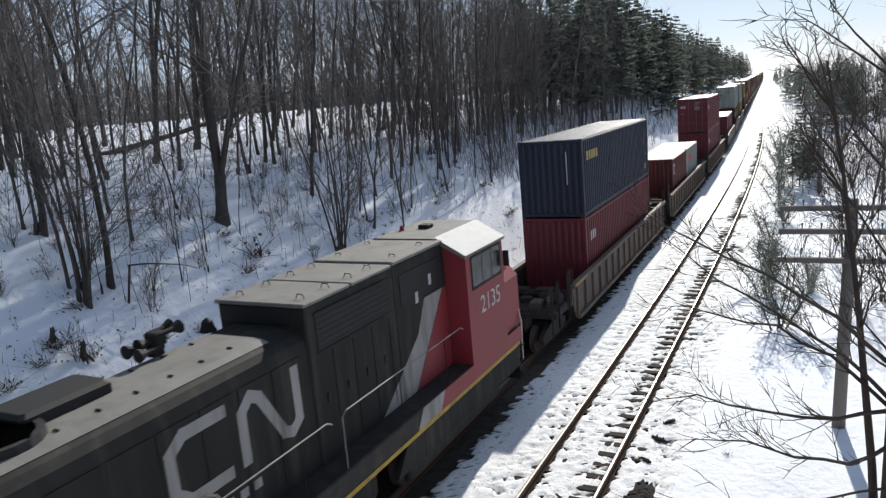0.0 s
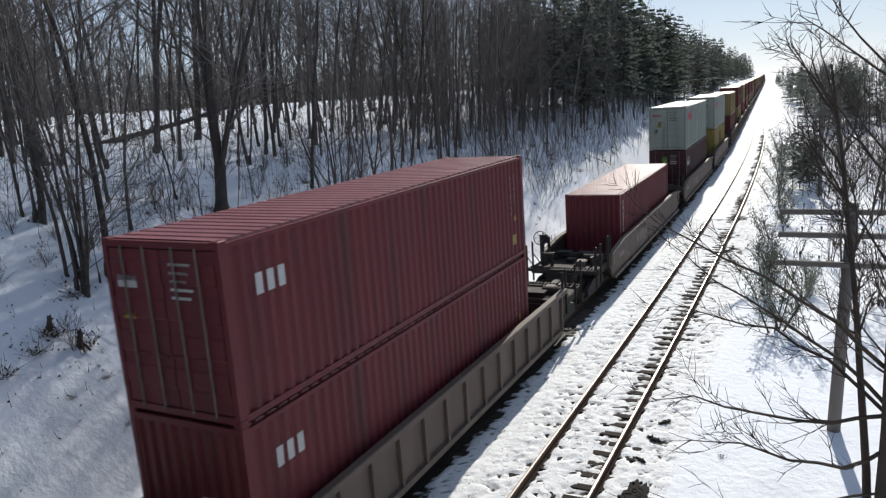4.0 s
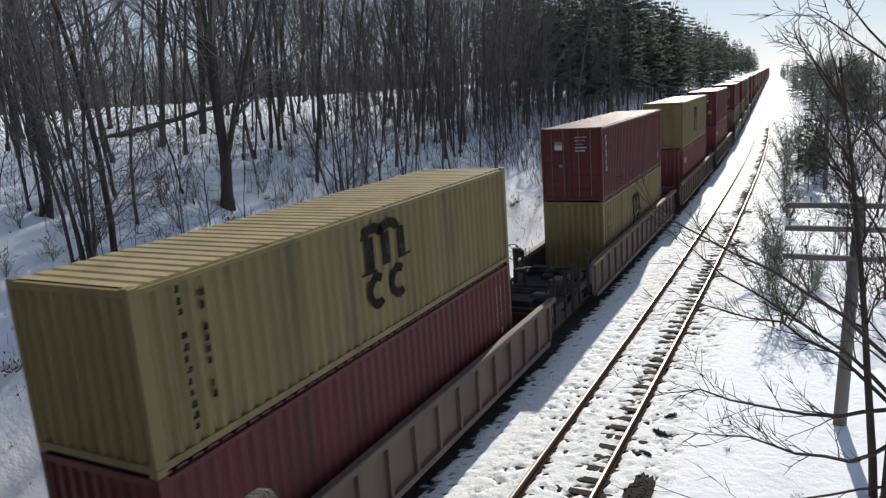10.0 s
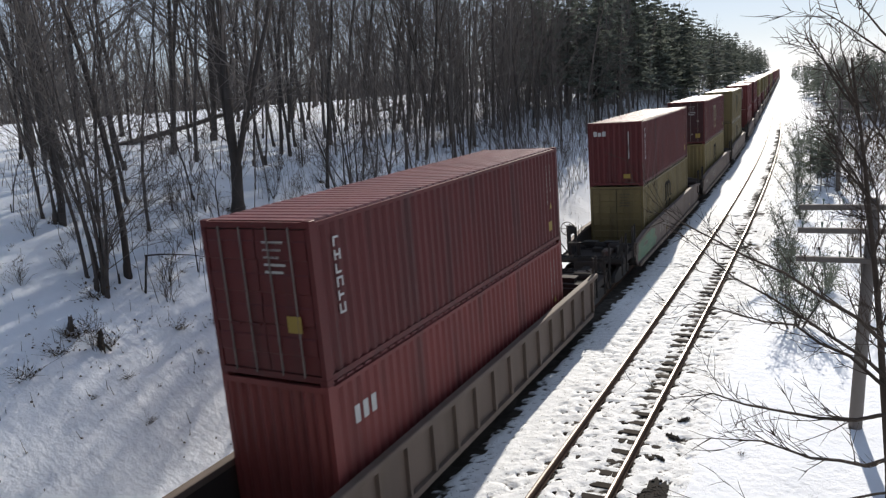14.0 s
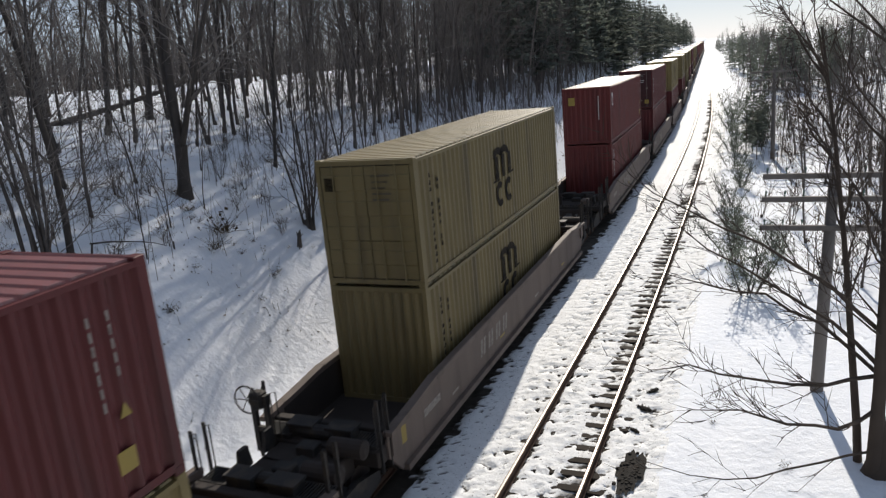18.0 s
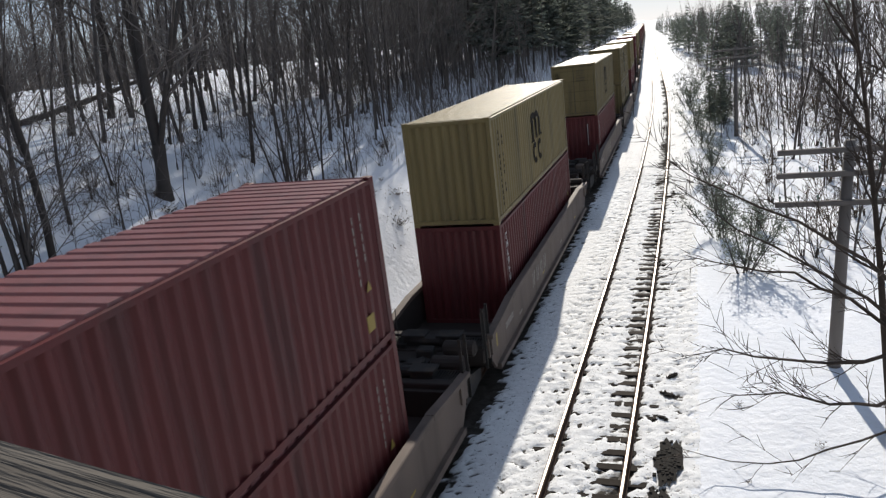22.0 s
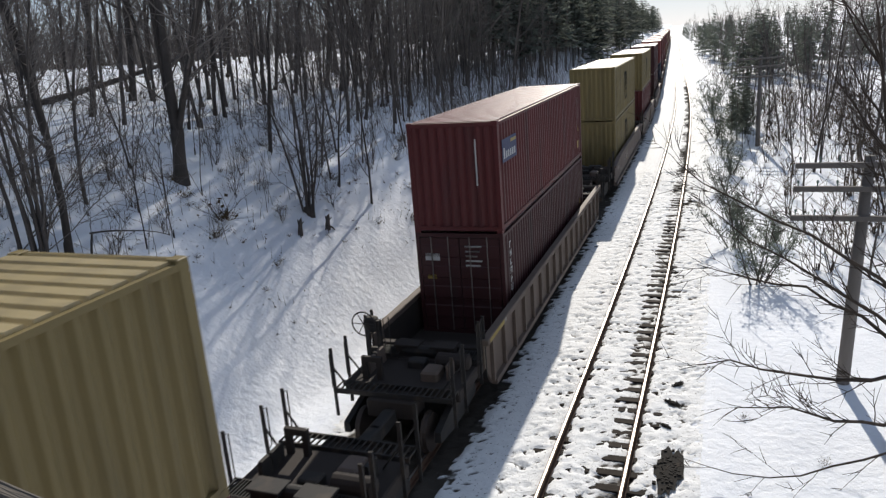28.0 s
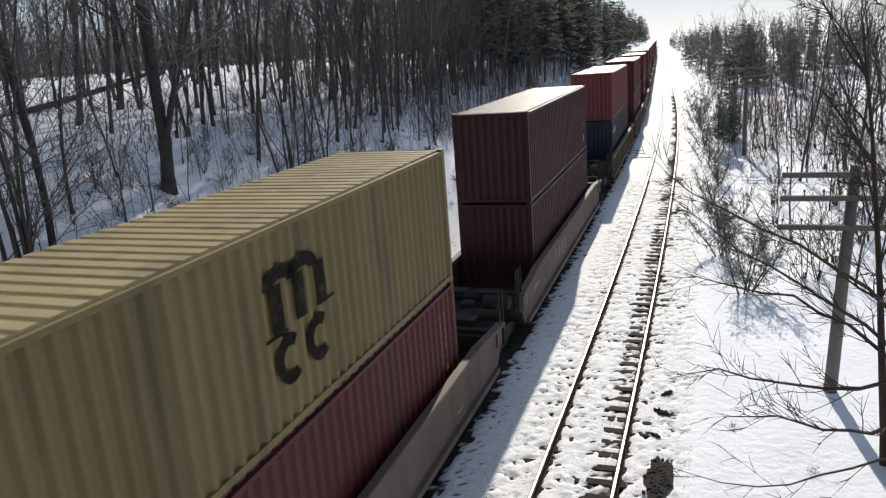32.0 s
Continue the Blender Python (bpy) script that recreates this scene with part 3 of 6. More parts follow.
                prof = [(y - e * 0.045, H - 0.155), (y - e * 0.045, 0.195), (y, 0.195)]
                for zz in (0.5, 1.05, 1.62, 2.2):
                    prof += [(y, zz), (y + e * 0.02, zz + 0.03), (y + e * 0.02, zz + 0.33), (y, zz + 0.36)]
                prof.append((y, H - 0.155))
                g = Geo().slab_yz(prof, x0, x1)
                # these doors take umber, darker than the walls of their box
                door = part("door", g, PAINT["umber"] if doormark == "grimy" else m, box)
                for bx in () if plain else (0.30, 0.78):
                    yb = y + e * 0.045
                    part("locking_bar", Geo().tube([(s * bx, yb, 0.14), (s * bx, yb, H - 0.1)], [0.018, 0.018], 6), DOORBAR if color in ("red", "maroon", "umber", "brick", "crimson") else m, door)
                    hx0, hx1 = sorted((s * bx, s * (bx - 0.24)))
                    part("handle", Geo().box(hx0, hx1, yb - 0.012, yb + 0.012, 1.02, 1.06), m, door)
            if e < 0:
                g = Geo()
                for i in range(5):
                    g.box(0.16, 0.62 - 0.06 * (i % 3), y - 0.02, y - 0.014, 2.50 - i * 0.13, 2.545 - i * 0.13)
                tagged(part("code_mark", g, WHITE if color not in ("tan", "ochre", "grey", "yellow") else CODE, box), kind="stuff")
                if doormark == "red":
                    part("door_logo", Geo().box(-0.95, -0.45, y - 0.02, y - 0.014, 2.28, 2.42), REDMARK, box)
                    part("sticker", Geo().box(-0.62, -0.40, y - 0.02, y - 0.014, 1.55, 1.95), YELLOWMARK, box)
                    part("sticker", Geo().box(-0.86, -0.64, y - 0.02, y - 0.014, 1.15, 1.42), DARKMARK, box)
                elif doormark == "dark":
                    part("door_logo", Geo().box(-1.02, -0.76, y - 0.02, y - 0.014, 2.2, 2.5), DARKMARK, box)
                elif doormark == "white":
                    part("door_logo", Geo().box(-0.98, -0.56, y - 0.02, y - 0.014, 2.12, 2.32), WHITE, box)
                    part("sticker", Geo().box(-0.96, -0.70, y - 0.02, y - 0.014, 1.60, 1.72), YELLOWMARK, box)
                elif doormark == "square":
                    part("door_logo", Geo().box(-0.66, -0.36, y - 0.02, y - 0.014, 2.05, 2.38), WHITE, box)
                    part("sticker", Geo().box(-0.50, -0.36, y - 0.02, y - 0.014, 1.35, 1.48), YELLOWMARK, box)
                elif doormark == "green":
                    part("sticker", Geo().tube([(-0.2, y - 0.012, 2.3), (-0.2, y - 0.02, 2.3)], [0.2, 0.2], 16), GREENMARK, box)
                elif doormark == "grimy":
                    part("sticker", Geo().box(0.62, 0.92, y - 0.06, y - 0.05, 0.42, 0.72), YELLOWMARK, box)
                    for k, (xs, zs, wd) in enumerate(((-0.98, 2.25, 0.16), (-0.62, 2.2, 0.12), (-0.30, 2.2, 0.12), (-0.95, 1.62, 0.10), (-0.6, 1.5, 0.12), (0.72, 1.5, 0.14), (0.35, 0.62, 0.1))):
                        part("placard", Geo().box(xs, xs + wd, y - 0.03, y - 0.022, zs, zs + 0.10), FADED, box)
                elif doormark == "yellow":
                    part("sticker", Geo().box(0.55, 0.85, y - 0.06, y - 0.05, 0.95, 1.25), YELLOWMARK, box)
    if not plain and length > 10 and color in ("maroon", "umber", "brick", "red", "crimson", "navy"):
        # small code column and warning plates near the trailing end
        g = Geo()
        for i in range(7):
            g.box(w - 0.011, w - 0.005, h - 0.99, h - 0.955, 2.42 - i * 0.17 - 0.12, 2.42 - i * 0.17)
            if i < 5:
                g.box(w - 0.011, w - 0.005, h - 0.71, h - 0.675, 2.42 - i * 0.17 - 0.12, 2.42 - i * 0.17)
        tagged(part("code_mark", g, FADED, box), kind="stuff")
        part("warning_plate", Geo().slab_yz([(h - 0.80, 1.12), (h - 0.62, 1.12), (h - 0.71, 1.30)], w - 0.011, w - 0.005), YELLOWMARK, box)
        part("warning_plate", Geo().box(w - 0.011, w - 0.005, h - 0.95, h - 0.68, 0.46, 0.74), YELLOWMARK, box)
    if mark:
        marks(mark, box, L, w - 0.011, 0)
    return box


MADE = {}


def container_like(*key):
    """A container of this look: built once, copied afterwards."""
    if key in MADE:
        return copy_thing(MADE[key], Matrix.Identity(4))
    MADE[key] = container(*key)
    return MADE[key]


# ---- the train: well cars ----
def well_unit(style, plain=False, front=False, rear=False):
    """One well of an articulated container car. Origin: middle of the well at the height of the rail heads."""
    ribbed = style == "ribbed"
    paint = WELL_TAN if ribbed else WELL_GREY
    car = thing("well_car", "weathered tan well car with ribbed side sills" if ribbed else ("faded grey well car with a green sprayed patch" if style == "green" else "faded pinkish grey well car with smooth side sills"),
                "freight car", "well cars of the train")
    top, low, end = 1.60, 0.42, 8.9
    for s in (-1, 1):
        x0, x1 = sorted((s * 1.42, s * 1.36))
        if ribbed:
            shape = [(-end, 1.05), (-end + 0.5, low), (end - 0.5, low), (end, 1.05), (end, top), (-end, top)]
        else:
            shape = [(-end, 0.95), (-end + 0.5, low), (end - 0.5, low), (end, 0.95), (end, top - 0.18), (end - 1.1, top - 0.12), (end - 2.3, top), (-end + 2.3, top), (-end + 1.1, top - 0.12), (-end, top - 0.18)]
        side = part("side_sill", Geo().slab_yz(shape, x0, x1), paint, car)
        # thin dark sheet that paints shade on the inside of the sill
        x0, x1 = sorted((s * 1.357, s * 1.345))
        part("inner_wall", Geo().box(x0, x1, -8.3, 8.3, 0.45, 1.55), WELL_SHADE, side)
        x0, x1 = sorted((s * 1.54, s * 1.34))
        if ribbed:
            part("top_chord", Geo().bevel_box(x0, x1, -end, end, top - 0.02, top + 0.12, 0.02), paint, side)
        else:
            part("top_chord", Geo().bevel_box(x0, x1, -end + 2.3, end - 2.3, top - 0.02, top + 0.10, 0.02), paint, side)
            for e in (-1, 1):
                part("sloped_chord", Geo().slab_yz([(e * (end - 2.3), top - 0.02), (e * (end - 2.3), top + 0.10), (e * (end - 1.1), top - 0.02), (e * end, top - 0.10), (e * end, top - 0.2), (e * (end - 1.1), top - 0.13)], x0, x1), paint, side)
        x0, x1 = sorted((s * 1.52, s * 1.36))
        part("bottom_chord", Geo().box(x0, x1, -end + 0.6, end - 0.6, low - 0.08, low + 0.06), paint, side)
        if ribbed and not plain:
            for i in range(17):
                y = -end + 0.5 + i * (2 * end - 1.0) / 16
                x0, x1 = sorted((s * 1.51, s * 1.42))
                part("rib", Geo().box(x0, x1, y - 0.05, y + 0.05, low + 0.06, top - 0.02), paint, side)
        elif not plain:
            for e in (-1, 1):
                x0, x1 = sorted((s * 1.47, s * 1.42))
                y0, y1 = sorted((e * (end - 0.1), e * (end - 0.5)))
                part("end_gusset", Geo().box(x0, x1, y0, y1, 0.95, top - 0.2), paint, side)
            for i in range(4):
                x0, x1 = sorted((s * 1.425, s * 1.4215))
                yl = -3.6 + i * 0.62
                part("lettering_bar", Geo().slab_yz([(yl, 0.82), (yl + 0.13, 0.82), (yl + 0.22, 1.25), (yl + 0.09, 1.25)], x0, x1), FADED, side)
                part("lettering_bar", Geo().slab_yz([(yl + 0.22, 0.82), (yl + 0.36, 0.82), (yl + 0.46, 1.25), (yl + 0.32, 1.25)], x0, x1), FADED, side)
            if style == "green":
                part("painted_patch", Geo().slab_yz([(-8.3, 0.56), (-5.9, 0.52), (-4.6, 0.58), (-4.3, 0.8), (-4.75, 1.02), (-4.6, 1.3), (-5.4, 1.42), (-6.6, 1.38), (-7.7, 1.44), (-8.3, 1.2)], x0, x1), GREENPATCH, side, "faded green sprayed patch")
            x0, x1 = sorted((s * 1.425, s * 1.4215))
            part("lettering_bar", Geo().box(x0, x1, -7.2, -6.3, 0.95, 1.12), FADED, side)
            for i in range(4):
                part("reflector", Geo().box(x0, x1, -5.6 + i * 3.6, -5.2 + i * 3.6, 0.72, 0.78), YELLOWMARK if i % 2 else FADED, side)
    if not plain:
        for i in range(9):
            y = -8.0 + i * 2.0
            part("floor_beam", Geo().box(-1.36, 1.36, y - 0.12, y + 0.12, 0.34, 0.52), WELL_SHADE, car)
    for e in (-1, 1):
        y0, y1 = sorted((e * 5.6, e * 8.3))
        part("floor_plate", Geo().box(-1.36, 1.36, y0, y1, 0.52, 0.66), WELL_SHADE, car)
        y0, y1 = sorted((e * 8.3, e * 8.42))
        part("bulkhead", Geo().box(-1.36, 1.36, y0, y1, 0.42, 1.28), WELL_SHADE, car)
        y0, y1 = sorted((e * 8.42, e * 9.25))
        part("end_platform", Geo().bevel_box(-1.38, 1.38, y0, y1, 0.92, 1.26, 0.03), WELL_SHADE, car)
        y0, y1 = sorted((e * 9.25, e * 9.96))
        part("draft_sill", Geo().bevel_box(-0.85, 0.85, y0, y1, 0.80, 1.22, 0.03), WELL_SHADE, car)
        if plain:
            continue
        part("cross_bearer", Geo().bevel_box(-1.40, 1.40, e * 8.55 - 0.11, e * 8.55 + 0.11, 1.26, 1.40, 0.02), WELL_SHADE, car)
        for s in (-1, 1):
            g = Geo()
            yy0, yy1 = sorted((e * 8.72, e * 9.22))
            for i in range(11):
                xx = s * (0.64 + i * 0.066)
                g.box(xx - 0.012, xx + 0.012, yy0, yy1, 1.33, 1.36)
            x0, x1 = sorted((s * 0.62, s * 1.34))
            g.box(x0, x1, yy0, yy0 + 0.035, 1.27, 1.362).box(x0, x1, yy1 - 0.035, yy1, 1.27, 1.362)
            part("walkway_grating", g, STEEL_DARK, car, "open steel grating")
            for yy in (8.80, 9.15):
                part("grab_post", Geo().box(s * 1.40 - 0.035, s * 1.40 + 0.035, e * yy - 0.015, e * yy + 0.015, 0.75, 2.28), STEEL_DARK, car)
                part("grab_iron", Geo().tube([(s * 1.38, e * yy, 1.30), (s * 1.38, e * (yy + 0.10), 1.34), (s * 1.38, e * (yy + 0.10), 2.18), (s * 1.38, e * yy, 2.22)], [0.013] * 4, 5), STEEL_DARK, car)
        for xs in (-0.75, 0.15):
            y0, y1 = sorted((e * 8.70, e * 9.12))
            part("step_platform", Geo().bevel_box(xs, xs + 0.62, y0, y1, 1.50, 1.56, 0.01).box(xs + 0.05, xs + 0.57, y0 + 0.04, y1 - 0.04, 1.26, 1.50), WELL_SHADE if ribbed else STEEL_DARK, car)
        part("air_reservoir", Geo().tube([(0.45, e * 9.45, 1.40), (0.50, e * 9.45, 1.40), (1.22, e * 9.45, 1.40), (1.27, e * 9.45, 1.40)], [0.10, 0.19, 0.19, 0.10], 14), WELL_SHADE, car)
        part("brake_cylinder", Geo().tube([(-0.55, e * 9.0, 1.40), (-0.30, e * 9.0, 1.40), (0.25, e * 9.0, 1.40), (0.35, e * 9.0, 1.40)], [0.10, 0.14, 0.14, 0.06], 12), STEEL_DARK, car)
        part("valve_box", Geo().bevel_box(-0.2, 0.22, e * 9.5 - 0.16, e * 9.5 + 0.16, 1.22, 1.42, 0.03), STEEL_DARK, car)
        part("side_bracket", Geo().slab_yz([(e * 9.3, 1.2), (e * 9.7, 1.2), (e * 9.62, 1.62), (e * 9.38, 1.62)], -0.95, -0.87), paint if ribbed else STEEL_DARK, car)
    if not plain:
        # hand brake stand at the leading end
        stand = part("brake_stand", Geo().box(-1.34, -1.24, -9.36, -9.26, 1.0, 2.16).box(-1.04, -0.94, -9.36, -9.26, 1.0, 2.16).box(-1.34, -0.94, -9.38, -9.24, 2.02, 2.24)
                     .box(-1.26, -1.02, -9.35, -9.27, 1.45, 1.55), STEEL_DARK, car)
        part("gear_box", Geo().bevel_box(-1.30, -1.02, -9.44, -9.20, 1.98, 2.32, 0.04), STEEL_DARK, stand)
        ring = [(-1.28 + 0.29 * math.cos(2 * math.pi * k / 18), -9.50, 2.20 + 0.29 * math.sin(2 * math.pi * k / 18)) for k in range(19)]
        part("brake_wheel", Geo().tube(ring, [0.018] * 19, 5), STEEL_DARK, stand)
        for k in range(3):
            u, v = 0.28 * math.cos(math.pi * k / 3), 0.28 * math.sin(math.pi * k / 3)
            part("spoke", Geo().tube([(-1.28 - u, -9.50, 2.20 - v), (-1.28 + u, -9.50, 2.20 + v)], [0.011, 0.011], 4), STEEL_DARK, stand)
        part("grab_iron", Geo().tube([(-0.86, -9.32, 1.3), (-0.86, -9.32, 2.3), (-0.72, -9.32, 2.34), (-0.72, -9.32, 1.3)], [0.013] * 4, 5), STEEL_DARK, stand)
        for s in (-1, 1):   # worn yellow and white paint near the leading end
            x0, x1 = sorted((s * 1.54, s * 1.546)) if ribbed else sorted((s * 1.425, s * 1.4215))
            if ribbed:
                part("end_mark", Geo().box(x0, x1, -8.75, -7.5, top + 0.0, top + 0.10), YELLOWMARK, car, "worn yellow paint on the chord")
                part("end_mark", Geo().box(x0, x1, -7.46, -7.3, top + 0.0, top + 0.10), FADED, car)
            else:
                part("end_mark", Geo().slab_yz([(-8.75, 0.98), (-8.1, 0.9), (-8.1, 1.28), (-8.75, 1.36)], x0, x1), YELLOWMARK, car, "worn yellow paint on the sill")
    if not front:
        part("joint", Geo().tube([(0, -9.7, 0.98), (0, -10.4, 0.98)], [0.30, 0.30], 10), STEEL_DARK, car)
    for e, out in ((-1, front), (1, rear)):
        if not out:
            continue
        y0, y1 = sorted((e * 9.25, e * 10.55))
        part("end_deck", Geo().bevel_box(-1.36, 1.36, y0, y1, 0.98, 1.24, 0.03), WELL_SHADE, car)
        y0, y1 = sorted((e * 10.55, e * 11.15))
        part("end_sill", Geo().bevel_box(-0.55, 0.55, y0, y1, 0.80, 1.18, 0.03), WELL_SHADE, car)
        y0, y1 = sorted((e * 11.15, e * 12.0))
        part("coupler", Geo().bevel_box(-0.14, 0.14, y0, y1, 0.74, 1.02, 0.03), STEEL_DARK, car)
        if plain:
            continue
        g = Geo()
        for i in range(22):
            xx = -1.34 + i * 0.1276
            y0, y1 = sorted((e * 10.6, e * 11.0))
            g.box(xx - 0.012, xx + 0.012, y0, y1, 1.26, 1.29)
        g.box(-1.36, 1.36, e * 10.6 - 0.02, e * 10.6 + 0.02, 1.18, 1.292).box(-1.36, 1.36, e * 11.0 - 0.02, e * 11.0 + 0.02, 1.18, 1.292)
        part("crossover_grating", g, STEEL_DARK, car, "open steel crossover grating")
        for s in (-1, 1):
            for yy in (10.25, 10.95):
                part("grab_post", Geo().box(s * 1.38 - 0.035, s * 1.38 + 0.035, e * yy - 0.015, e * yy + 0.015, 0.6, 2.2), STEEL_DARK, car)
                part("grab_iron", Geo().tube([(s * 1.36, e * yy, 1.30), (s * 1.36, e * (yy + 0.12), 1.34), (s * 1.36, e * (yy + 0.12), 2.1), (s * 1.36, e * yy, 2.14)], [0.013] * 4, 5), STEEL_DARK, car)
            part("post_brace", Geo().tube([(s * 1.37, e * 10.25, 1.75), (s * 1.02, e * 10.22, 1.26)], [0.022, 0.022], 5), STEEL_DARK, car)
            part("post_brace", Geo().tube([(s * 1.37, e * 10.95, 1.75), (s * 1.02, e * 10.92, 1.26)], [0.022, 0.022], 5), STEEL_DARK, car)
            part("bracket", Geo().slab_yz([(e * 9.75, 1.22), (e * 10.1, 1.22), (e * 10.1, 1.58), (e * 9.75, 1.58)], s * 0.95 - 0.04, s * 0.95 + 0.04), paint if ribbed else STEEL_DARK, car)
        # inverted U of flat bar on the deck
        part("pin_bracket", Geo().box(-0.98, -0.86, e * 10.32 - 0.05, e * 10.32 + 0.05, 1.22, 1.66).box(-0.62, -0.50, e * 10.32 - 0.05, e * 10.32 + 0.05, 1.22, 1.66)
             .box(-0.98, -0.50, e * 10.32 - 0.05, e * 10.32 + 0.05, 1.66, 1.78), WELL_SHADE, car)
        part("hose_bracket", Geo().bevel_box(0.35, 0.75, e * 10.0 - 0.25, e * 10.0 + 0.25, 1.24, 1.46, 0.04), paint, car)
    if rear:
        tr = part("truck", Geo().box(-1.05, 1.05, 9.6, 10.0, 0.45, 0.80), STEEL_DARK, car, "cast steel truck with four wheels")
        for s in (-1, 1):
            x0, x1 = sorted((s * 0.98, s * 1.12))
            part("side_frame", Geo().slab_yz([(8.6, 0.36), (9.35, 0.26), (10.25, 0.26), (11.0, 0.36), (11.0, 0.60), (10.2, 0.80), (9.4, 0.80), (8.6, 0.60)], x0, x1), STEEL_DARK, tr)
            for a in (8.91, 10.69):
                part("wheel", Geo().tube([(s * 0.69, a, 0.42), (s * 0.72, a, 0.42), (s * 0.735, a, 0.42), (s * 0.82, a, 0.42)], [0.45, 0.45, 0.42, 0.415], 20), WHEEL, tr)
    yt = -10.0
    truck = part("truck", Geo().box(-1.05, 1.05, yt - 0.2, yt + 0.2, 0.45, 0.80), STEEL_DARK, car, "cast steel truck with four wheels")
    for s in (-1, 1):
        x0, x1 = sorted((s * 0.98, s * 1.12))
        part("side_frame", Geo().slab_yz([(yt - 1.2, 0.36), (yt - 0.45, 0.26), (yt + 0.45, 0.26), (yt + 1.2, 0.36), (yt + 1.2, 0.60), (yt + 0.4, 0.80), (yt - 0.4, 0.80), (yt - 1.2, 0.60)], x0, x1), STEEL_DARK, truck)
        for a in (-0.89, 0.89):
            part("wheel", Geo().tube([(s * 0.69, yt + a, 0.42), (s * 0.72, yt + a, 0.42), (s * 0.735, yt + a, 0.42), (s * 0.82, yt + a, 0.42)], [0.45, 0.45, 0.42, 0.415], 20), WHEEL, truck)
    return car


UNITS = {}


def unit_like(*key):
    if key in UNITS:
        return copy_thing(UNITS[key], Matrix.Identity(4))
    UNITS[key] = well_unit(*key)
    return UNITS[key]


# distance of the leading end of each load at the start, style of the well, upper box, lower box
MSC_D, MSC_T = "line_dark", "line_tan"
TRAIN = [
    (26.17, "ribbed", ("navy", "blind", "gold_block", 12.19, "line"), ("crimson", "blind", "white_block")),
    (66.5, "ribbed", ("crimson", "door", "white_block", 12.19, "white"), ("crimson", "blind", "white_block")),
    (90.5, "smooth", None, ("crimson", "blind", "white_column")),
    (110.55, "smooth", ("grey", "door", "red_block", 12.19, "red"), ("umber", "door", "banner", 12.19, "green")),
    (130.35, "smooth", ("grey", "door", "red_block", 12.19, "red"), ("yellow", "blind", "line_dark")),
    (152.92, "ribbed", ("tan", "blind", MSC_D, 12.19, "", False, 2.591), ("maroon", "blind", "")),
    (175.03, "ribbed", ("maroon", "door", "white_column", 12.19, "square"), ("tan", "blind", MSC_D)),
    (195.03, "ribbed", ("tan", "door", MSC_D, 12.19, "dark"), ("red", "blind", "white_block")),
    (215.16, "ribbed", ("maroon", "door", "white_column", 12.19, "yellow"), ("red", "blind", "white_block")),
    (239.0, "green", ("maroon", "blind", "white_column", 12.19, "words"), ("ochre", "door", MSC_D)),
    (258.9, "smooth", ("maroon", "door", MSC_T, 12.19, "grimy"), ("tan", "blind", MSC_D)),
    (278.75, "smooth", ("ochre", "door", MSC_D, 12.19, "dark"), ("ochre", "blind", MSC_D)),
    (302.72, "smooth", ("brick", "blind", "white_square", 12.19, "panel"), ("brick", "blind", "white_column")),
    (322.5, "smooth", ("maroon", "door", "white_column", 12.19, "grimy"), ("maroon", "blind", "")),
    (342.3, "smooth", ("tan", "blind", MSC_D), ("maroon", "blind", "white_column")),
    (366.3, "smooth", ("ochre", "door", MSC_D, 12.19, "dark"), ("maroon", "blind", "white_column", 12.19, "bars")),
    (386.4, "smooth", ("ochre", "door", MSC_D, 12.19, "dark"), ("ochre", "blind", MSC_D)),
    (405.7, "smooth", ("tan", "blind", MSC_D), ("maroon", "blind", "white_column")),
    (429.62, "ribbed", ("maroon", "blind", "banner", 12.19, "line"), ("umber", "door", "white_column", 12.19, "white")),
    (453.4, "smooth", ("tan", "blind", MSC_D), ("tan", "blind", MSC_D)),
    (473.02, "smooth", ("tan", "blind", MSC_D), ("maroon", "blind", "white_column")),
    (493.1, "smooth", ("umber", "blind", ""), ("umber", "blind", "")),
    (516.9, "ribbed", ("red", "blind", ""), ("navy", "blind", "gold_block")),
    (536.9, "ribbed", ("maroon", "blind", ""), ("maroon", "blind", "")),
    (556.9, "ribbed", ("brick", "blind", ""), ("maroon", "blind", "")),
]
tail = [(("maroon", "blind", ""), ("brick", "blind", "white_square")), (("tan", "blind", MSC_D), ("maroon", "blind", "")),
        (("brick", "blind", "white_square"), ("maroon", "blind", "")), (("maroon", "blind", ""), ("tan", "blind", MSC_D))]
for i in range(11):
    TRAIN.append((580.8 + 20.0 * i + 3.9 * (i // 3), "smooth" if (i // 3) % 2 else "ribbed", *[(k[0], k[1], k[2], 12.19, "", True) for k in tail[(i * 3) % 4]]))
WELL_FLOOR = 0.600
TOP_Z = WELL_FLOOR + 2.9
MOVING = []   # thing, distance along the line at the start, height
TRAIN.append((46.05, "ribbed", None, None))
TRAIN.sort(key=lambda row: row[0])
heads = [row[0] for row in TRAIN]
for k, (s, style, upper, lower) in enumerate(TRAIN):
    mid = s + 6.095
    front = k == 0 or s - heads[k - 1] > 21
    rear = k == len(heads) - 1 or heads[k + 1] - s > 21
    MOVING.append((unit_like(style, s > 540, front, rear), mid, 0.0))
    if lower:
        MOVING.append((container_like(*lower), mid, WELL_FLOOR))
    if upper:
        MOVING.append((container_like(*upper), mid, TOP_Z))
# the well that carries two short boxes
MOVING.append((container_like("brick", "blind", "white_square", 6.058), 46.05 + 3.03, WELL_FLOOR))
MOVING.append((container_like("grey", "blind", "red_block", 6.058), 46.05 + 9.16, WELL_FLOOR))


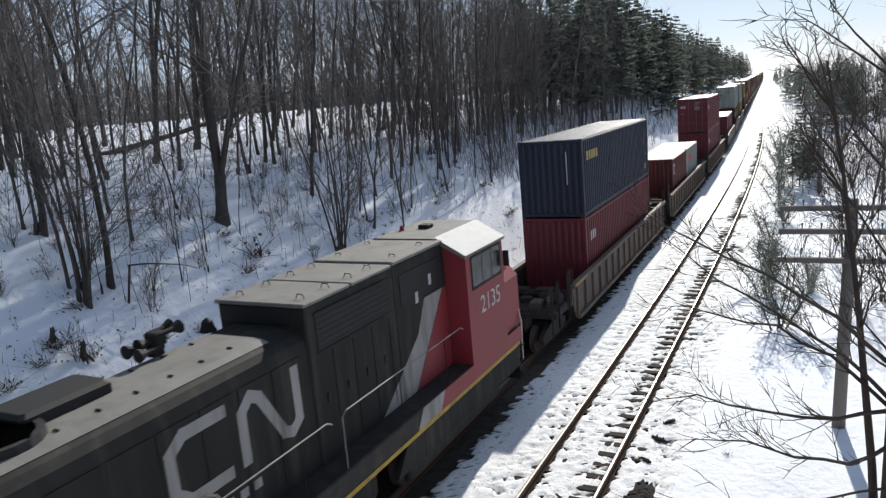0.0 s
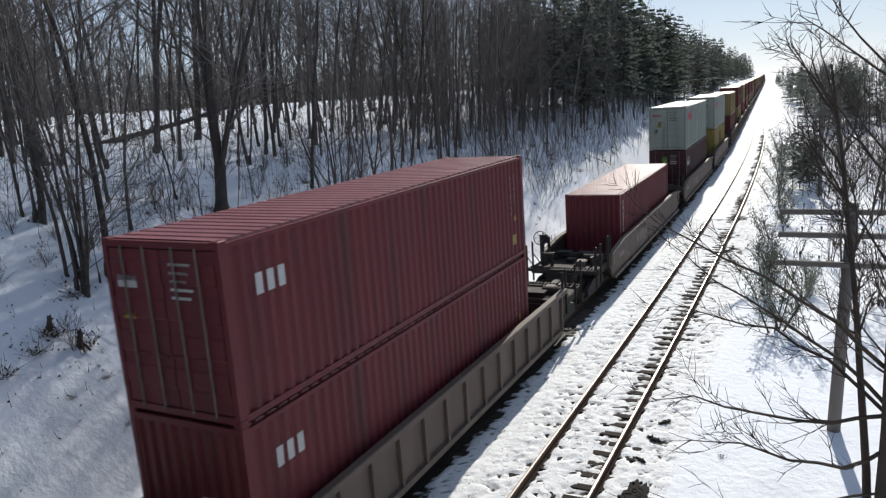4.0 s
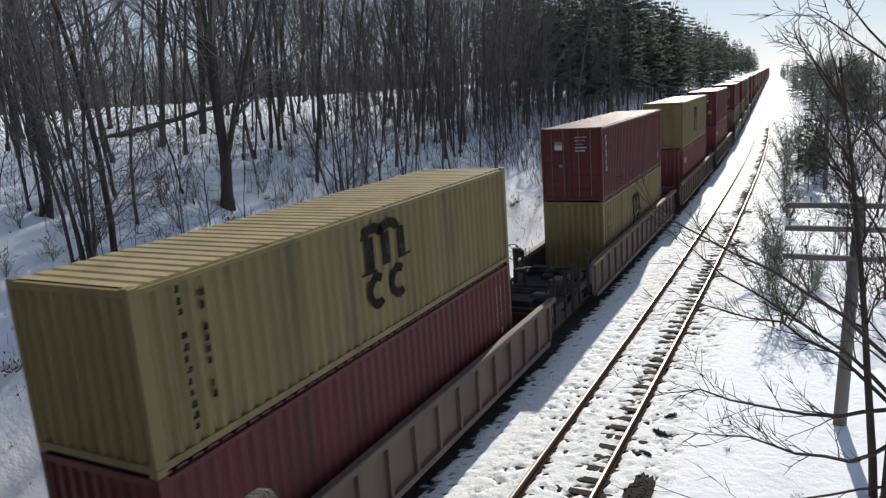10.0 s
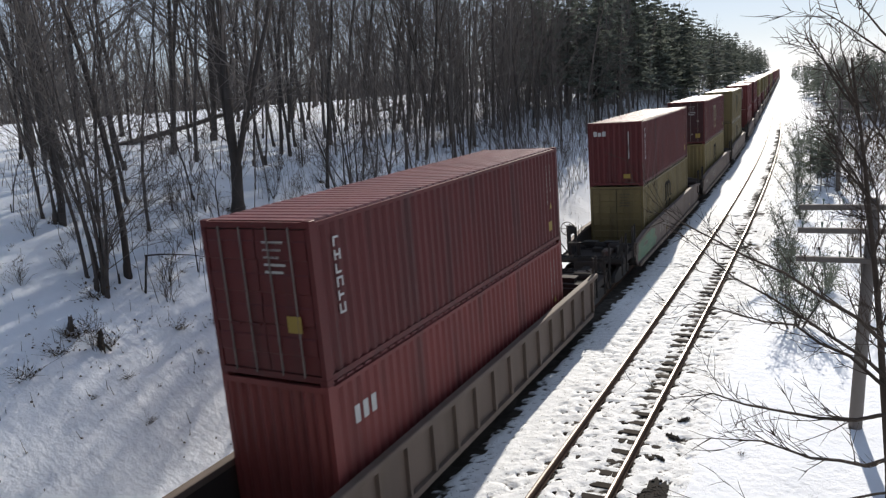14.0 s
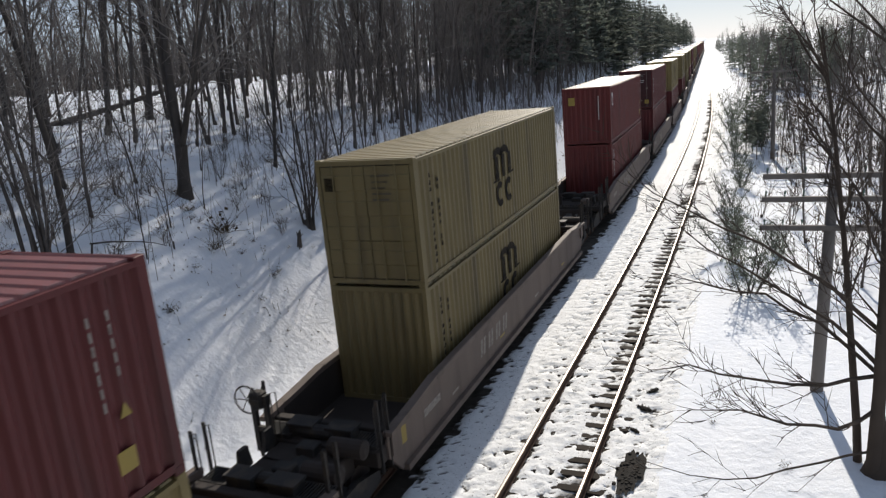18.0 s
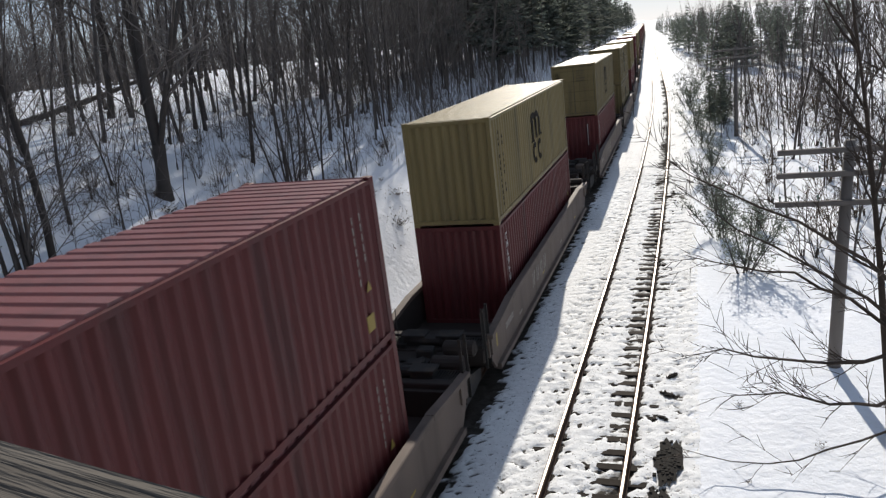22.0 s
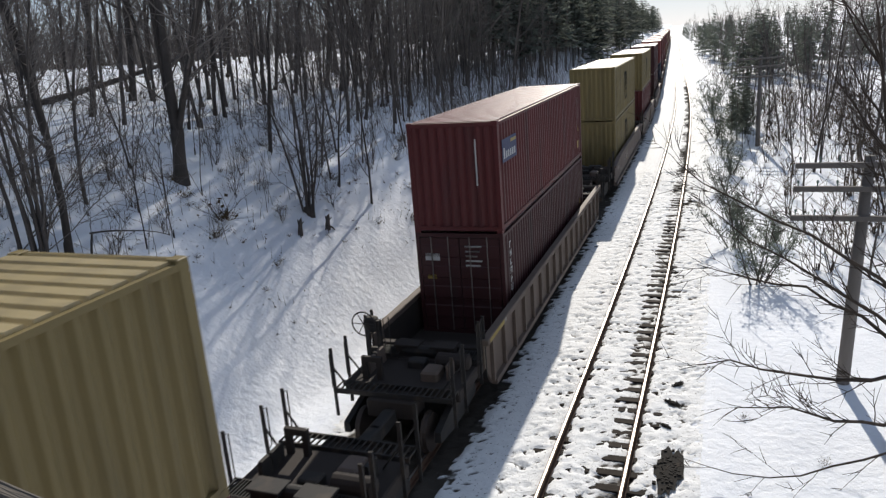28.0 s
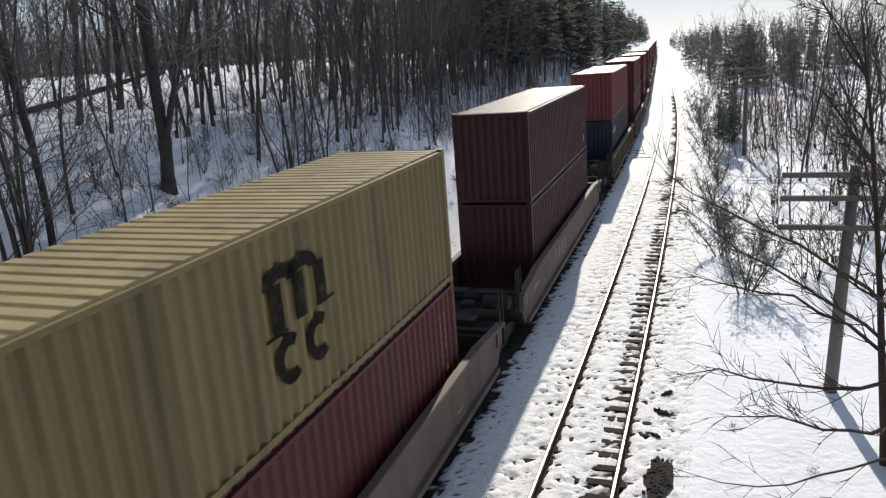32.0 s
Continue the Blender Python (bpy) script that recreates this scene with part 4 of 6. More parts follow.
def lettering(name, text, size, mat, parent, place):
    """Letters of the built-in font as a flat mesh."""
    cu = bpy.data.curves.new("text", "FONT")
    cu.body, cu.size, cu.extrude = text, size, 0.002
    tmp = bpy.data.objects.new("text", cu)
    me = bpy.data.meshes.new_from_object(tmp)
    bpy.data.objects.remove(tmp)
    me.materials.clear()
    me.materials.append(mat)
    ob = new(name, me)
    ob.parent = parent
    ob.matrix_basis = place
    return ob


def band(g, pts, width, x0, x1):
    """A broad painted stroke through points in y and z."""
    for (a, b), (c, d) in zip(pts[:-1], pts[1:]):
        n = math.hypot(c - a, d - b)
        u, v = -(d - b) / n * width / 2, (c - a) / n * width / 2
        e, f = (c - a) / n * width * 0.3, (d - b) / n * width * 0.3
        g.slab_yz([(a - e + u, b - f + v), (a - e - u, b - f - v), (c + e - u, d + f - v), (c + e + u, d + f + v)], x0, x1)
        x1 += 0.0006
    return g


def locomotive():
    """The diesel that leads with its long hood; its cab is next to the first car. Origin: middle, at the rail heads."""
    black = material("dusty_black_engine_paint", (0.02, 0.0195, 0.0185), 0.7, vary=0.8, scale=1.9, dirt=(0.06, 0.053, 0.045), dirt_amount=0.75, streak=True, spec=0.2)
    greyp = material("grimy_light_grey_paint", (0.27, 0.262, 0.25), 0.6, vary=0.6, scale=2.4, dirt=(0.08, 0.07, 0.06), dirt_amount=0.85, streak=True)
    redp = material("engine_red_paint", (0.225, 0.022, 0.03), 0.5, vary=0.2, scale=1.5, dirt=(0.16, 0.04, 0.035), dirt_amount=0.4, streak=True)
    roofp = material("dust_coated_roof", (0.17, 0.165, 0.15), 0.75, vary=0.35, scale=1.6, dirt=(0.10, 0.095, 0.085), dirt_amount=0.6)
    yellowp = material("yellow_sill_stripe", (0.42, 0.27, 0.03), 0.6, vary=0.5, scale=3, dirt=(0.12, 0.09, 0.05), dirt_amount=0.7)
    glass = material("dark_cab_glass", (0.03, 0.04, 0.045), 0.06, vary=0.1, spec=0.8)
    grille = material("black_radiator_grille", (0.008, 0.008, 0.008), 0.7, vary=0.3)
    lo = thing("diesel_locomotive", "black and red diesel locomotive with pale grey stripe and dusty roof", "locomotive")
    part("frame", Geo().bevel_box(-1.52, 1.52, -10.3, 10.3, 1.45, 1.95, 0.03), STEEL_DARK, lo)
    for s in (-1, 1):
        x0, x1 = sorted((s * 1.522, s * 1.535))
        part("sill_stripe", Geo().box(x0, x1, -10.3, 10.1, 1.46, 1.55), yellowp, lo)
        part("sill_panel", Geo().slab_yz([(5.35, 1.555), (10.28, 1.555), (10.28, 1.945), (5.62, 1.945)], x0, x1), redp, lo)
        part("sill_stripe_end", Geo().slab_yz([(4.3, 1.555), (5.34, 1.555), (5.61, 1.945), (4.6, 1.945)], x0, x1), greyp, lo)
    # long hood
    part("long_hood", Geo().prism([(-0.95, 1.95), (0.95, 1.95), (0.95, 4.22), (0.92, 4.36), (0.83, 4.47), (0.70, 4.54), (0.5, 4.57), (-0.5, 4.57), (-0.70, 4.54), (-0.83, 4.47), (-0.92, 4.36), (-0.95, 4.22)], -10.0, 1.8), black, lo)
    part("hood_roof", Geo().prism([(0.74, 4.53), (0.60, 4.585), (0.4, 4.60), (-0.4, 4.60), (-0.60, 4.585), (-0.74, 4.53)], -9.6, 1.1), roofp, lo, "dust-coated hood roof")
    for i in range(7):
        for s in (-1, 1):
            part("roof_lifting_eye", Geo().box(s * 0.42 - 0.05, s * 0.42 + 0.05, -3.2 + i * 0.62, -3.18 + i * 0.62, 4.595, 4.625), black, lo)
    for i in range(14):
        y = -9.6 + i * 0.80
        for s in (-1, 1):
            x0, x1 = sorted((s * 0.952, s * 0.965))
            door = part("hood_door", Geo().bevel_box(x0, x1, y + 0.02, y + 0.76, 2.15, 4.15, 0.005), black, lo)
    part("exhaust_pipe", Geo().tube([(-0.45, -2.0, 4.55), (-0.45, -2.0, 4.72), (-0.45, -2.0, 4.73), (-0.45, -2.0, 4.62)], [0.52, 0.45, 0.36, 0.33], 14), black, lo)
    part("fan_shroud", Geo().tube([(-0.05, -3.1, 4.58), (-0.05, -3.1, 4.70), (-0.05, -3.1, 4.70), (-0.05, -3.1, 4.60)], [0.62, 0.60, 0.50, 0.48], 20), grille, lo)
    for k, (dx, dy, dz) in enumerate(((-0.18, 0.0, 0.16), (0.0, 0.1, 0.24), (0.16, -0.06, 0.15))):
        part("air_horn", Geo().tube([(-0.66 + dx, 0.1 + dy, 4.6 + dz), (-0.66 + dx, -0.25 + dy, 4.6 + dz), (-0.66 + dx, -0.42 + dy, 4.6 + dz)], [0.035, 0.05, 0.12], 10), black, lo)
    part("horn_bracket", Geo().box(-0.75, -0.57, -0.1, 0.1, 4.58, 4.80), black, lo)
    for k, (dx, dz) in enumerate(((-0.1, 0.34), (0.12, 0.34))):
        part("air_horn", Geo().tube([(-0.66 + dx, 0.0, 4.6 + dz), (-0.66 + dx, 0.3, 4.6 + dz), (-0.66 + dx, 0.45, 4.6 + dz)], [0.035, 0.05, 0.12], 10), black, lo)
    part("horn_bracket", Geo().bevel_box(-0.80, -0.52, -0.08, 0.16, 4.76, 4.98, 0.03), black, lo)
    part("bell", Geo().tube([(-0.80, 1.3, 4.56), (-0.80, 1.3, 4.62), (-0.80, 1.3, 4.74), (-0.80, 1.3, 4.80)], [0.16, 0.13, 0.10, 0.03], 10), black, lo)
    # brake box and cabinets
    part("brake_box", Geo().bevel_box(-0.99, 0.99, 1.8, 4.75, 1.95, 4.93, 0.03), black, lo)
    part("brake_box_roof", Geo().bevel_box(-1.03, 1.03, 1.75, 3.18, 4.935, 5.0, 0.02), roofp, lo)
    part("brake_box_roof", Geo().bevel_box(-1.03, 1.03, 3.24, 4.70, 4.935, 5.0, 0.02), roofp, lo)
    for k, yy in enumerate((2.1, 2.85, 3.6, 4.3, 5.3, 6.5)):
        for s in (-0.7, 0.7):
            part("lifting_eye", Geo().tube([(s - 0.09, yy, 5.0), (s - 0.06, yy, 5.08), (s + 0.06, yy, 5.08), (s + 0.09, yy, 5.0)], [0.010] * 4, 5), black, lo)
    for s in (-1, 1):
        x0, x1 = sorted((s * 0.992, s * 1.004))
        intake = part("grille", Geo().box(x0, x1, 2.05, 4.55, 4.05, 4.72), grille, lo, "black intake grille")
        for k in range(6):
            xa, xb = sorted((s * 1.004, s * 1.012))
            part("slat", Geo().box(xa, xb, 2.05, 4.55, 4.09 + 0.108 * k, 4.115 + 0.108 * k), grille, intake)
        xa, xb = sorted((s * 1.004, s * 1.02))
        part("grille_frame", Geo().box(xa, xb, 2.0, 4.6, 4.725, 4.76).box(xa, xb, 2.0, 4.6, 4.01, 4.045), black, intake)
        for k in range(4):   # hinges and latches of the lower cabinet doors
            part("cabinet_latch", Geo().bevel_box(min(s * 0.99, s * 1.02), max(s * 0.99, s * 1.02), 2.15 + 0.66 * k, 2.22 + 0.66 * k, 3.05, 3.22, 0.008), grille, lo)
            part("cabinet_seam", Geo().box(x0, x1, 2.46 + 0.66 * k, 2.475 + 0.66 * k, 2.1, 3.95), grille, lo)
        part("grille", Geo().box(x0, x1, 5.0, 6.9, 4.0, 4.68), grille, lo)
        for k, yy in enumerate((5.6, 6.25)):
            part("cabinet_label", Geo().box(x0 + s * 0.003, x1 + s * 0.003, yy, yy + 0.12, 3.9 + 0.25 * k, 4.15 + 0.25 * k), WHITE, lo)
    part("near_grille", Geo().box(-0.9, 0.9, 1.78, 1.80, 4.6, 4.9), grille, lo)
    part("cabinet", Geo().bevel_box(-0.99, 0.99, 4.76, 7.1, 1.95, 4.95, 0.03), black, lo)
    part("cabinet_roof", Geo().bevel_box(-1.02, 1.02, 4.78, 7.05, 4.955, 5.03, 0.02), roofp, lo)
    # painted shapes on the side
    for s in (1, -1):
        xa, xb = (0.966, 0.969) if s > 0 else (-0.969, -0.966)
        g = Geo()
        band(g, [(-0.35, 3.95), (-1.15, 3.95), (-1.42, 3.75), (-1.42, 3.15), (-1.15, 2.95), (-0.35, 2.95)], 0.20, xa, xb)
        band(g, [(0.02, 2.95), (0.02, 3.75), (0.25, 3.95), (0.45, 3.85), (0.95, 3.02), (1.15, 2.95), (1.36, 3.1), (1.36, 3.98)], 0.20, xa, xb)
        part("painted_band", g, greyp, lo, "broad pale stroke of the company mark")
        for k in range(5):
            part("web_bar", Geo().box(xa, xb, -1.2 + k * 0.32, -1.02 + k * 0.32, 2.42, 2.58), greyp, lo)
        xa, xb = (0.992, 0.996) if s > 0 else (-0.996, -0.992)
        part("grey_stripe", Geo().slab_yz([(3.9, 1.97), (5.3, 1.97), (6.9, 3.92), (6.0, 3.92), (5.6, 3.2)], xa, xb), greyp, lo, "slanting pale grey stripe")
        part("red_stripe", Geo().slab_yz([(5.33, 1.97), (7.08, 1.97), (7.08, 3.92), (6.93, 3.92)], xa, xb), redp, lo)
        xa, xb = (1.40, 1.50) if s > 0 else (-1.50, -1.40)
        part("side_skirt", Geo().box(xa, xb, 4.6, 10.1, 0.85, 1.46), black, lo)
        part("grey_skirt", Geo().slab_yz([(3.4, 0.9), (4.58, 0.9), (4.58, 1.46), (3.9, 1.46)], xa, xb), black, lo)
    # cab
    cab = part("cab", Geo().prism([(-1.55, 1.96), (1.55, 1.96), (1.55, 4.62), (0.78, 4.98), (-0.78, 4.98), (-1.55, 4.62)], 7.1, 9.3), redp, lo, "red cab")
    part("cab_roof", Geo().prism([(1.60, 4.63), (0.80, 5.06), (-0.80, 5.06), (-1.60, 4.63), (-1.58, 4.58), (-0.78, 5.0), (0.78, 5.0), (1.58, 4.58)], 7.0, 9.42), roofp, cab, "dusty sloping cab roof")
    for s in (-1, 1):
        x0, x1 = sorted((s * 1.552, s * 1.558))
        part("window_frame", Geo().box(x0, x1, 7.35, 9.15, 3.72, 4.56), black, cab)
        for k in range(3):
            y0 = 7.42 + k * 0.57
            xa, xb = sorted((s * 1.559, s * 1.564))
            part("window", Geo().box(xa, xb, y0, y0 + 0.52, 3.80, 4.50), glass, cab, "cab window")
        part("mirror", Geo().bevel_box(min(s * 1.6, s * 1.75), max(s * 1.6, s * 1.75), 9.2, 9.26, 3.9, 4.3, 0.01), black, cab)
    g = Geo().slab_yz([(9.3, 3.70), (9.62, 3.70), (9.3, 4.62)], -1.5, 1.5)
    part("windshield_slope", g, redp, cab)
    part("windshield", Geo().slab_yz([(9.625, 3.78), (9.635, 3.78), (9.36, 4.54), (9.35, 4.54)], -1.3, 1.3), glass, cab)
    part("nose", Geo().prism([(-1.45, 1.96), (1.45, 1.96), (1.45, 3.35), (1.15, 3.72), (-1.15, 3.72), (-1.45, 3.35)], 9.3, 10.45), redp, lo, "red short nose")
    for k in range(2):
        part("nose_top_handle", Geo().tube([(0.6 - k * 1.2, 9.7, 3.72), (0.6 - k * 1.2, 9.7, 3.98), (0.6 - k * 1.2, 10.1, 3.98), (0.6 - k * 1.2, 10.1, 3.72)], [0.02] * 4, 6), WHITE, lo)
    # white plate carries the sun glare on the cab's sloping roof edge
    part("roof_slope", Geo().prism([(1.605, 4.655), (0.83, 5.085), (0.83, 5.075), (1.60, 4.645)], 7.02, 9.40), WHITE, cab, "white plate painted for the glare on the sloping roof edge")
    part("exhaust_housing", Geo().bevel_box(-0.8, 0.02, -2.75, -1.35, 4.54, 4.80, 0.06), grille, lo)
    part("cab_antenna", Geo().bevel_box(-0.25, 0.05, 8.2, 8.5, 5.06, 5.16, 0.02), black, cab)
    part("cab_beacon", Geo().tube([(-0.6, 8.0, 5.05), (-0.6, 8.0, 5.18)], [0.07, 0.05], 8), redp, cab)
    lettering("road_number", "2135", 0.62, WHITE, lo, Matrix.Translation((1.556, 7.75, 3.05)) @ Matrix.Rotation(radians(90), 4, "Z") @ Matrix.Rotation(radians(90), 4, "X"))
    # railings, steps, couplers
    for s in (-1, 1):
        for y0, y1 in ((-9.8, 1.6), (1.9, 6.9)):
            part("handrail", Geo().tube([(s * 1.45, y0, 1.95), (s * 1.45, y0, 2.92), (s * 1.45, y0 + 0.15, 3.0), (s * 1.45, y1 - 0.15, 3.0), (s * 1.45, y1, 2.92)], [0.014] * 5, 6), greyp, lo)
            n = int((y1 - y0) / 1.7)
            for k in range(1, n + 1):
                yy = y0 + (y1 - y0) * k / (n + 0.5)
                part("stanchion", Geo().tube([(s * 1.45, yy, 1.95), (s * 1.45, yy, 3.0)], [0.012, 0.012], 5), black, lo)
        for e in (-1, 1):
            part("end_grab", Geo().tube([(s * 1.5, e * 10.35, 0.9), (s * 1.5, e * 10.4, 2.0), (s * 1.35, e * 10.4, 2.9), (s * 1.2, e * 10.4, 3.0)], [0.022] * 4, 6), WHITE, lo)
            for k in range(3):
                part("step", Geo().box(min(s * 1.1, s * 1.52), max(s * 1.1, s * 1.52), e * 10.35 - 0.12, e * 10.35 + 0.12, 0.5 + k * 0.42, 0.54 + k * 0.42), black, lo)
    for e in (-1, 1):
        part("pilot", Geo().box(-1.4, 1.4, min(e * 10.3, e * 10.42), max(e * 10.3, e * 10.42), 0.35, 1.5), black, lo)
        part("coupler", Geo().bevel_box(-0.16, 0.16, min(e * 10.4, e * 11.1), max(e * 10.4, e * 11.1), 0.75, 1.05, 0.03), STEEL_DARK, lo)
        truck = part("truck", Geo().bevel_box(-1.0, 1.0, e * 6.8 - 2.3, e * 6.8 + 2.3, 0.5, 1.1, 0.05), STEEL_DARK, lo, "grimy three-axle truck")
        for s in (-1, 1):
            x0, x1 = sorted((s * 1.02, s * 1.2))
            part("side_frame", Geo().bevel_box(x0, x1, e * 6.8 - 2.5, e * 6.8 + 2.5, 0.35, 0.95, 0.05), STEEL_DARK, truck)
            for a in (-2.0, 0.0, 2.0):
                part("wheel", Geo().tube([(s * 0.69, e * 6.8 + a, 0.5), (s * 0.73, e * 6.8 + a, 0.5), (s * 0.83, e * 6.8 + a, 0.5)], [0.53, 0.5, 0.5], 20), WHEEL, truck)
    part("fuel_tank", Geo().prism([(-1.2, 0.5), (-0.9, 0.3), (0.9, 0.3), (1.2, 0.5), (1.4, 1.0), (1.4, 1.44), (-1.4, 1.44), (-1.4, 1.0)], -3.0, 2.8), black, lo)
    return lo


MOVING.append((locomotive(), 7.9, 0.0))
SPEED = 14.7


def motions():
    """The train runs towards the bridge at a steady pace along the bend."""
    for ob, s, z in MOVING:
        rows = []
        for k in range(33):
            y = s - SPEED * k
            p = on_line(y, SPACING, z)
            rows.append((float(k), pose(p.x, p.y, p.z, 0, 0, -math.degrees(math.atan(slope_at(y))))))
        walk(ob, rows)


# ---- trees ----
def limb(g, p, d, length, r0, r1, segs, sides, wob, rng, up=0.0):
    pts, rad = [Vector(p)], [r0]
    d = Vector(d).normalized()
    for i in range(segs):
        d = (d + Vector((rng.uniform(-wob, wob), rng.uniform(-wob, wob), rng.uniform(-wob, wob) + up))).normalized()
        pts.append(pts[-1] + d * length / segs)
        rad.append(r0 + (r1 - r0) * (i + 1) / segs)
    g.tube(pts, rad, sides, False)
    return pts, rad


def aside(d, angle, rng):
    d = Vector(d).normalized()
    a = d.cross(Vector((rng.uniform(-1, 1), rng.uniform(-1, 1), rng.uniform(-1, 1)))).normalized()
    return (d * math.cos(angle) + a * math.sin(angle)).normalized()


def branch(g, p, d, length, r, level, rng, detail):
    sides = 4 if level == 1 else 3
    segs = (4, 3, 2)[level - 1]
    pts, rad = limb(g, p, d, length, r, r * 0.3, segs, sides, 0.18, rng, 0.06)
    if level < detail:
        for i in range((6, 4)[level - 1]):
            t = rng.uniform(0.25, 1.0) * segs
            k = min(int(t), segs - 1)
            q = pts[k].lerp(pts[k + 1], t - k)
            branch(g, q, aside(pts[k + 1] - pts[k], rng.uniform(0.4, 0.95), rng), length * rng.uniform(0.3, 0.55), max(rad[k] * 0.5, 0.0085), level + 1, rng, detail)


def bare_tree(seed, height, r, bare=0.3, branches=14, detail=3, lean=0.04, stems=1, spread=1.0):
    """A leafless broadleaved tree in two meshes."""
    rng = random.Random(seed)
    trunk, crown = Geo(), Geo()
    for k in range(stems):
        lean_k = lean if stems == 1 else 0.16
        d = Vector((rng.uniform(-lean_k, lean_k), rng.uniform(-lean_k, lean_k), 1))
        base = Vector((0, 0, -0.25)) if stems == 1 else Vector((rng.uniform(-0.3, 0.3), rng.uniform(-0.3, 0.3), -0.25))
        hk = height * (1 if stems == 1 else rng.uniform(0.7, 1.0))
        pts, rad = limb(trunk, base, d, hk, r, r * 0.15, 9, 7 if stems == 1 else 5, 0.10, rng, 0.05)
        # root flare
        trunk.tube([base, base + Vector((0, 0, 0.25)), base + Vector((0, 0, 0.6))], [r * 1.5, r * 1.25, r * 1.0], 7, False)
        for i in range(branches if stems == 1 else max(4, branches // 2)):
            t = (bare + (0.98 - bare) * (i + rng.random()) / (branches if stems == 1 else max(4, branches // 2))) * 9
            j = min(int(t), 8)
            q = pts[j].lerp(pts[j + 1], t - j)
            up = 1 - t / 9
            branch(crown, q, aside((0, 0, 1), rng.uniform(0.45, 1.1), rng), hk * spread * (0.12 + 0.24 * up) * rng.uniform(0.7, 1.2), max(rad[j] * rng.uniform(0.3, 0.5), 0.012), 1, rng, detail)
    return trunk, crown


def conifer(seed, height, r):
    """A pine or spruce: straight stem, whorls of boughs, each with flat sprays of needles."""
    rng = random.Random(seed)
    trunk, crown = Geo(), Geo()
    limb(trunk, (0, 0, -0.3), (0, 0, 1), height, r, 0.03, 6, 6, 0.01, rng)
    z = height * rng.uniform(0.18, 0.3)
    while z < height * 0.98:
        f = 1 - z / height
        reach = height * 0.24 * (f ** 0.75) + 0.25
        for i in range(6):
            if rng.random() < 0.16:
                continue
            a = rng.uniform(0, 2 * math.pi)
            d = Vector((math.cos(a), math.sin(a), rng.uniform(-0.25, 0.2)))
            ln = reach * rng.uniform(0.6, 1.15)
            tip = Vector((0, 0, z)) + d * ln
            side = Vector((-math.sin(a), math.cos(a), 0))
            for k in range(5):
                t = 0.25 + 0.75 * k / 4
                c = Vector((0, 0, z)).lerp(tip, t) + Vector((0, 0, rng.uniform(-0.12, 0.12)))
                w = ln * 0.26 * (1.15 - t) + 0.18
                m = len(crown.v)
                for sx, sy in ((-1, -0.3), (-0.35, 0.9), (0.3, 0.8), (1, -0.2), (0.1, -0.7)):
                    q = c + side * sx * w * rng.uniform(0.6, 1.2) + d * sy * w * rng.uniform(0.6, 1.2) + Vector((0, 0, rng.uniform(-0.22, 0.16)))
                    crown.v.append(tuple(q))
                crown.f += [(m, m + 4, m + 1), (m + 1, m + 4, m + 2), (m + 2, m + 4, m + 3)]
        z += height * 0.034 + 0.1
    return trunk, crown


def tree_thing(name, label, geos, crown_mat, category="tree", group="", bark=None):
    t = thing(name, label, category, group)
    part("trunk", geos[0], bark or BARK, t, smooth=True)
    part("crown", geos[1], crown_mat, t)
    return t


def fork_tree(seed, height, r):
    rng = random.Random(seed)
    trunk, crown = Geo(), Geo()
    trunk.tube([(0, 0, -0.3), (0, 0, 0.1), (0.02, 0, 0.5), (0.03, 0.02, 1.1), (0.05, 0.02, 1.7)], [r * 1.7, r * 1.4, r * 1.1, r, r * 1.05], 9, False)
    for d, k in (((-0.16, 0.05, 1), 0.62), ((0.03, -0.04, 1), 0.72), ((0.24, 0.06, 1), 0.55), ((0.42, -0.15, 1), 0.4)):
        pts, rad = limb(trunk, (0.05, 0.02, 1.5), d, height * (0.7 + k * 0.4), r * k, r * 0.1, 9, 6, 0.05, rng, 0.03)
        for i in range(11):
            t = (0.12 + 0.85 * (i + rng.random()) / 11) * 9
            j = min(int(t), 8)
            branch(crown, pts[j].lerp(pts[j + 1], t - j), aside((0, 0, 1), rng.uniform(0.5, 1.2), rng), height * 0.2 * rng.uniform(0.6, 1.3), max(rad[j] * 0.45, 0.012), 1, rng, 3)
    return trunk, crown


PROTO = [tree_thing("bare_tree", "tall leafless broadleaved tree with grey-brown bark standing in snow",
                    bare_tree(100 + i, 15.5 + (i * 7 % 5), 0.085 + 0.018 * (i % 4), 0.12 + 0.05 * (i % 3), 20, 3, 0.035, 1, 1.25), TWIG, "tree", "bare trees of the bank wood") for i in range(7)]
SLIM = [tree_thing("young_bare_tree", "slim leafless young tree on the snowy bank",
                   bare_tree(200 + i, 9 + i, 0.05 + 0.008 * i, 0.15, 13, 2, 0.06), TWIG, "tree", "young trees of the bank wood") for i in range(4)]
CLUMP = [tree_thing("multi_stem_tree", "leafless tree with several stems from one root on the snowy bank",
                    bare_tree(300 + i, 9.5, 0.055, 0.08, 14, 3, 0.05, 7, 1.35), TWIG, "tree", "multi-stem trees") for i in range(2)]
FORK = tree_thing("forked_tree", "dark leafless tree that forks low above the bank", fork_tree(77, 12, 0.19), TWIG, "tree")
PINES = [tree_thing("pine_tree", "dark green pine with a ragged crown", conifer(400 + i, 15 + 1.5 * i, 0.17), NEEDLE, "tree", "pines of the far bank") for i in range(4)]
MID = [tree_thing("bare_tree", "leafless broadleaved tree deep in the wood", bare_tree(500 + i, 16 + i, 0.115, 0.1, 20, 2, 0.04, 1, 1.3), TWIG, "tree", "bare trees of the bank wood") for i in range(4)]
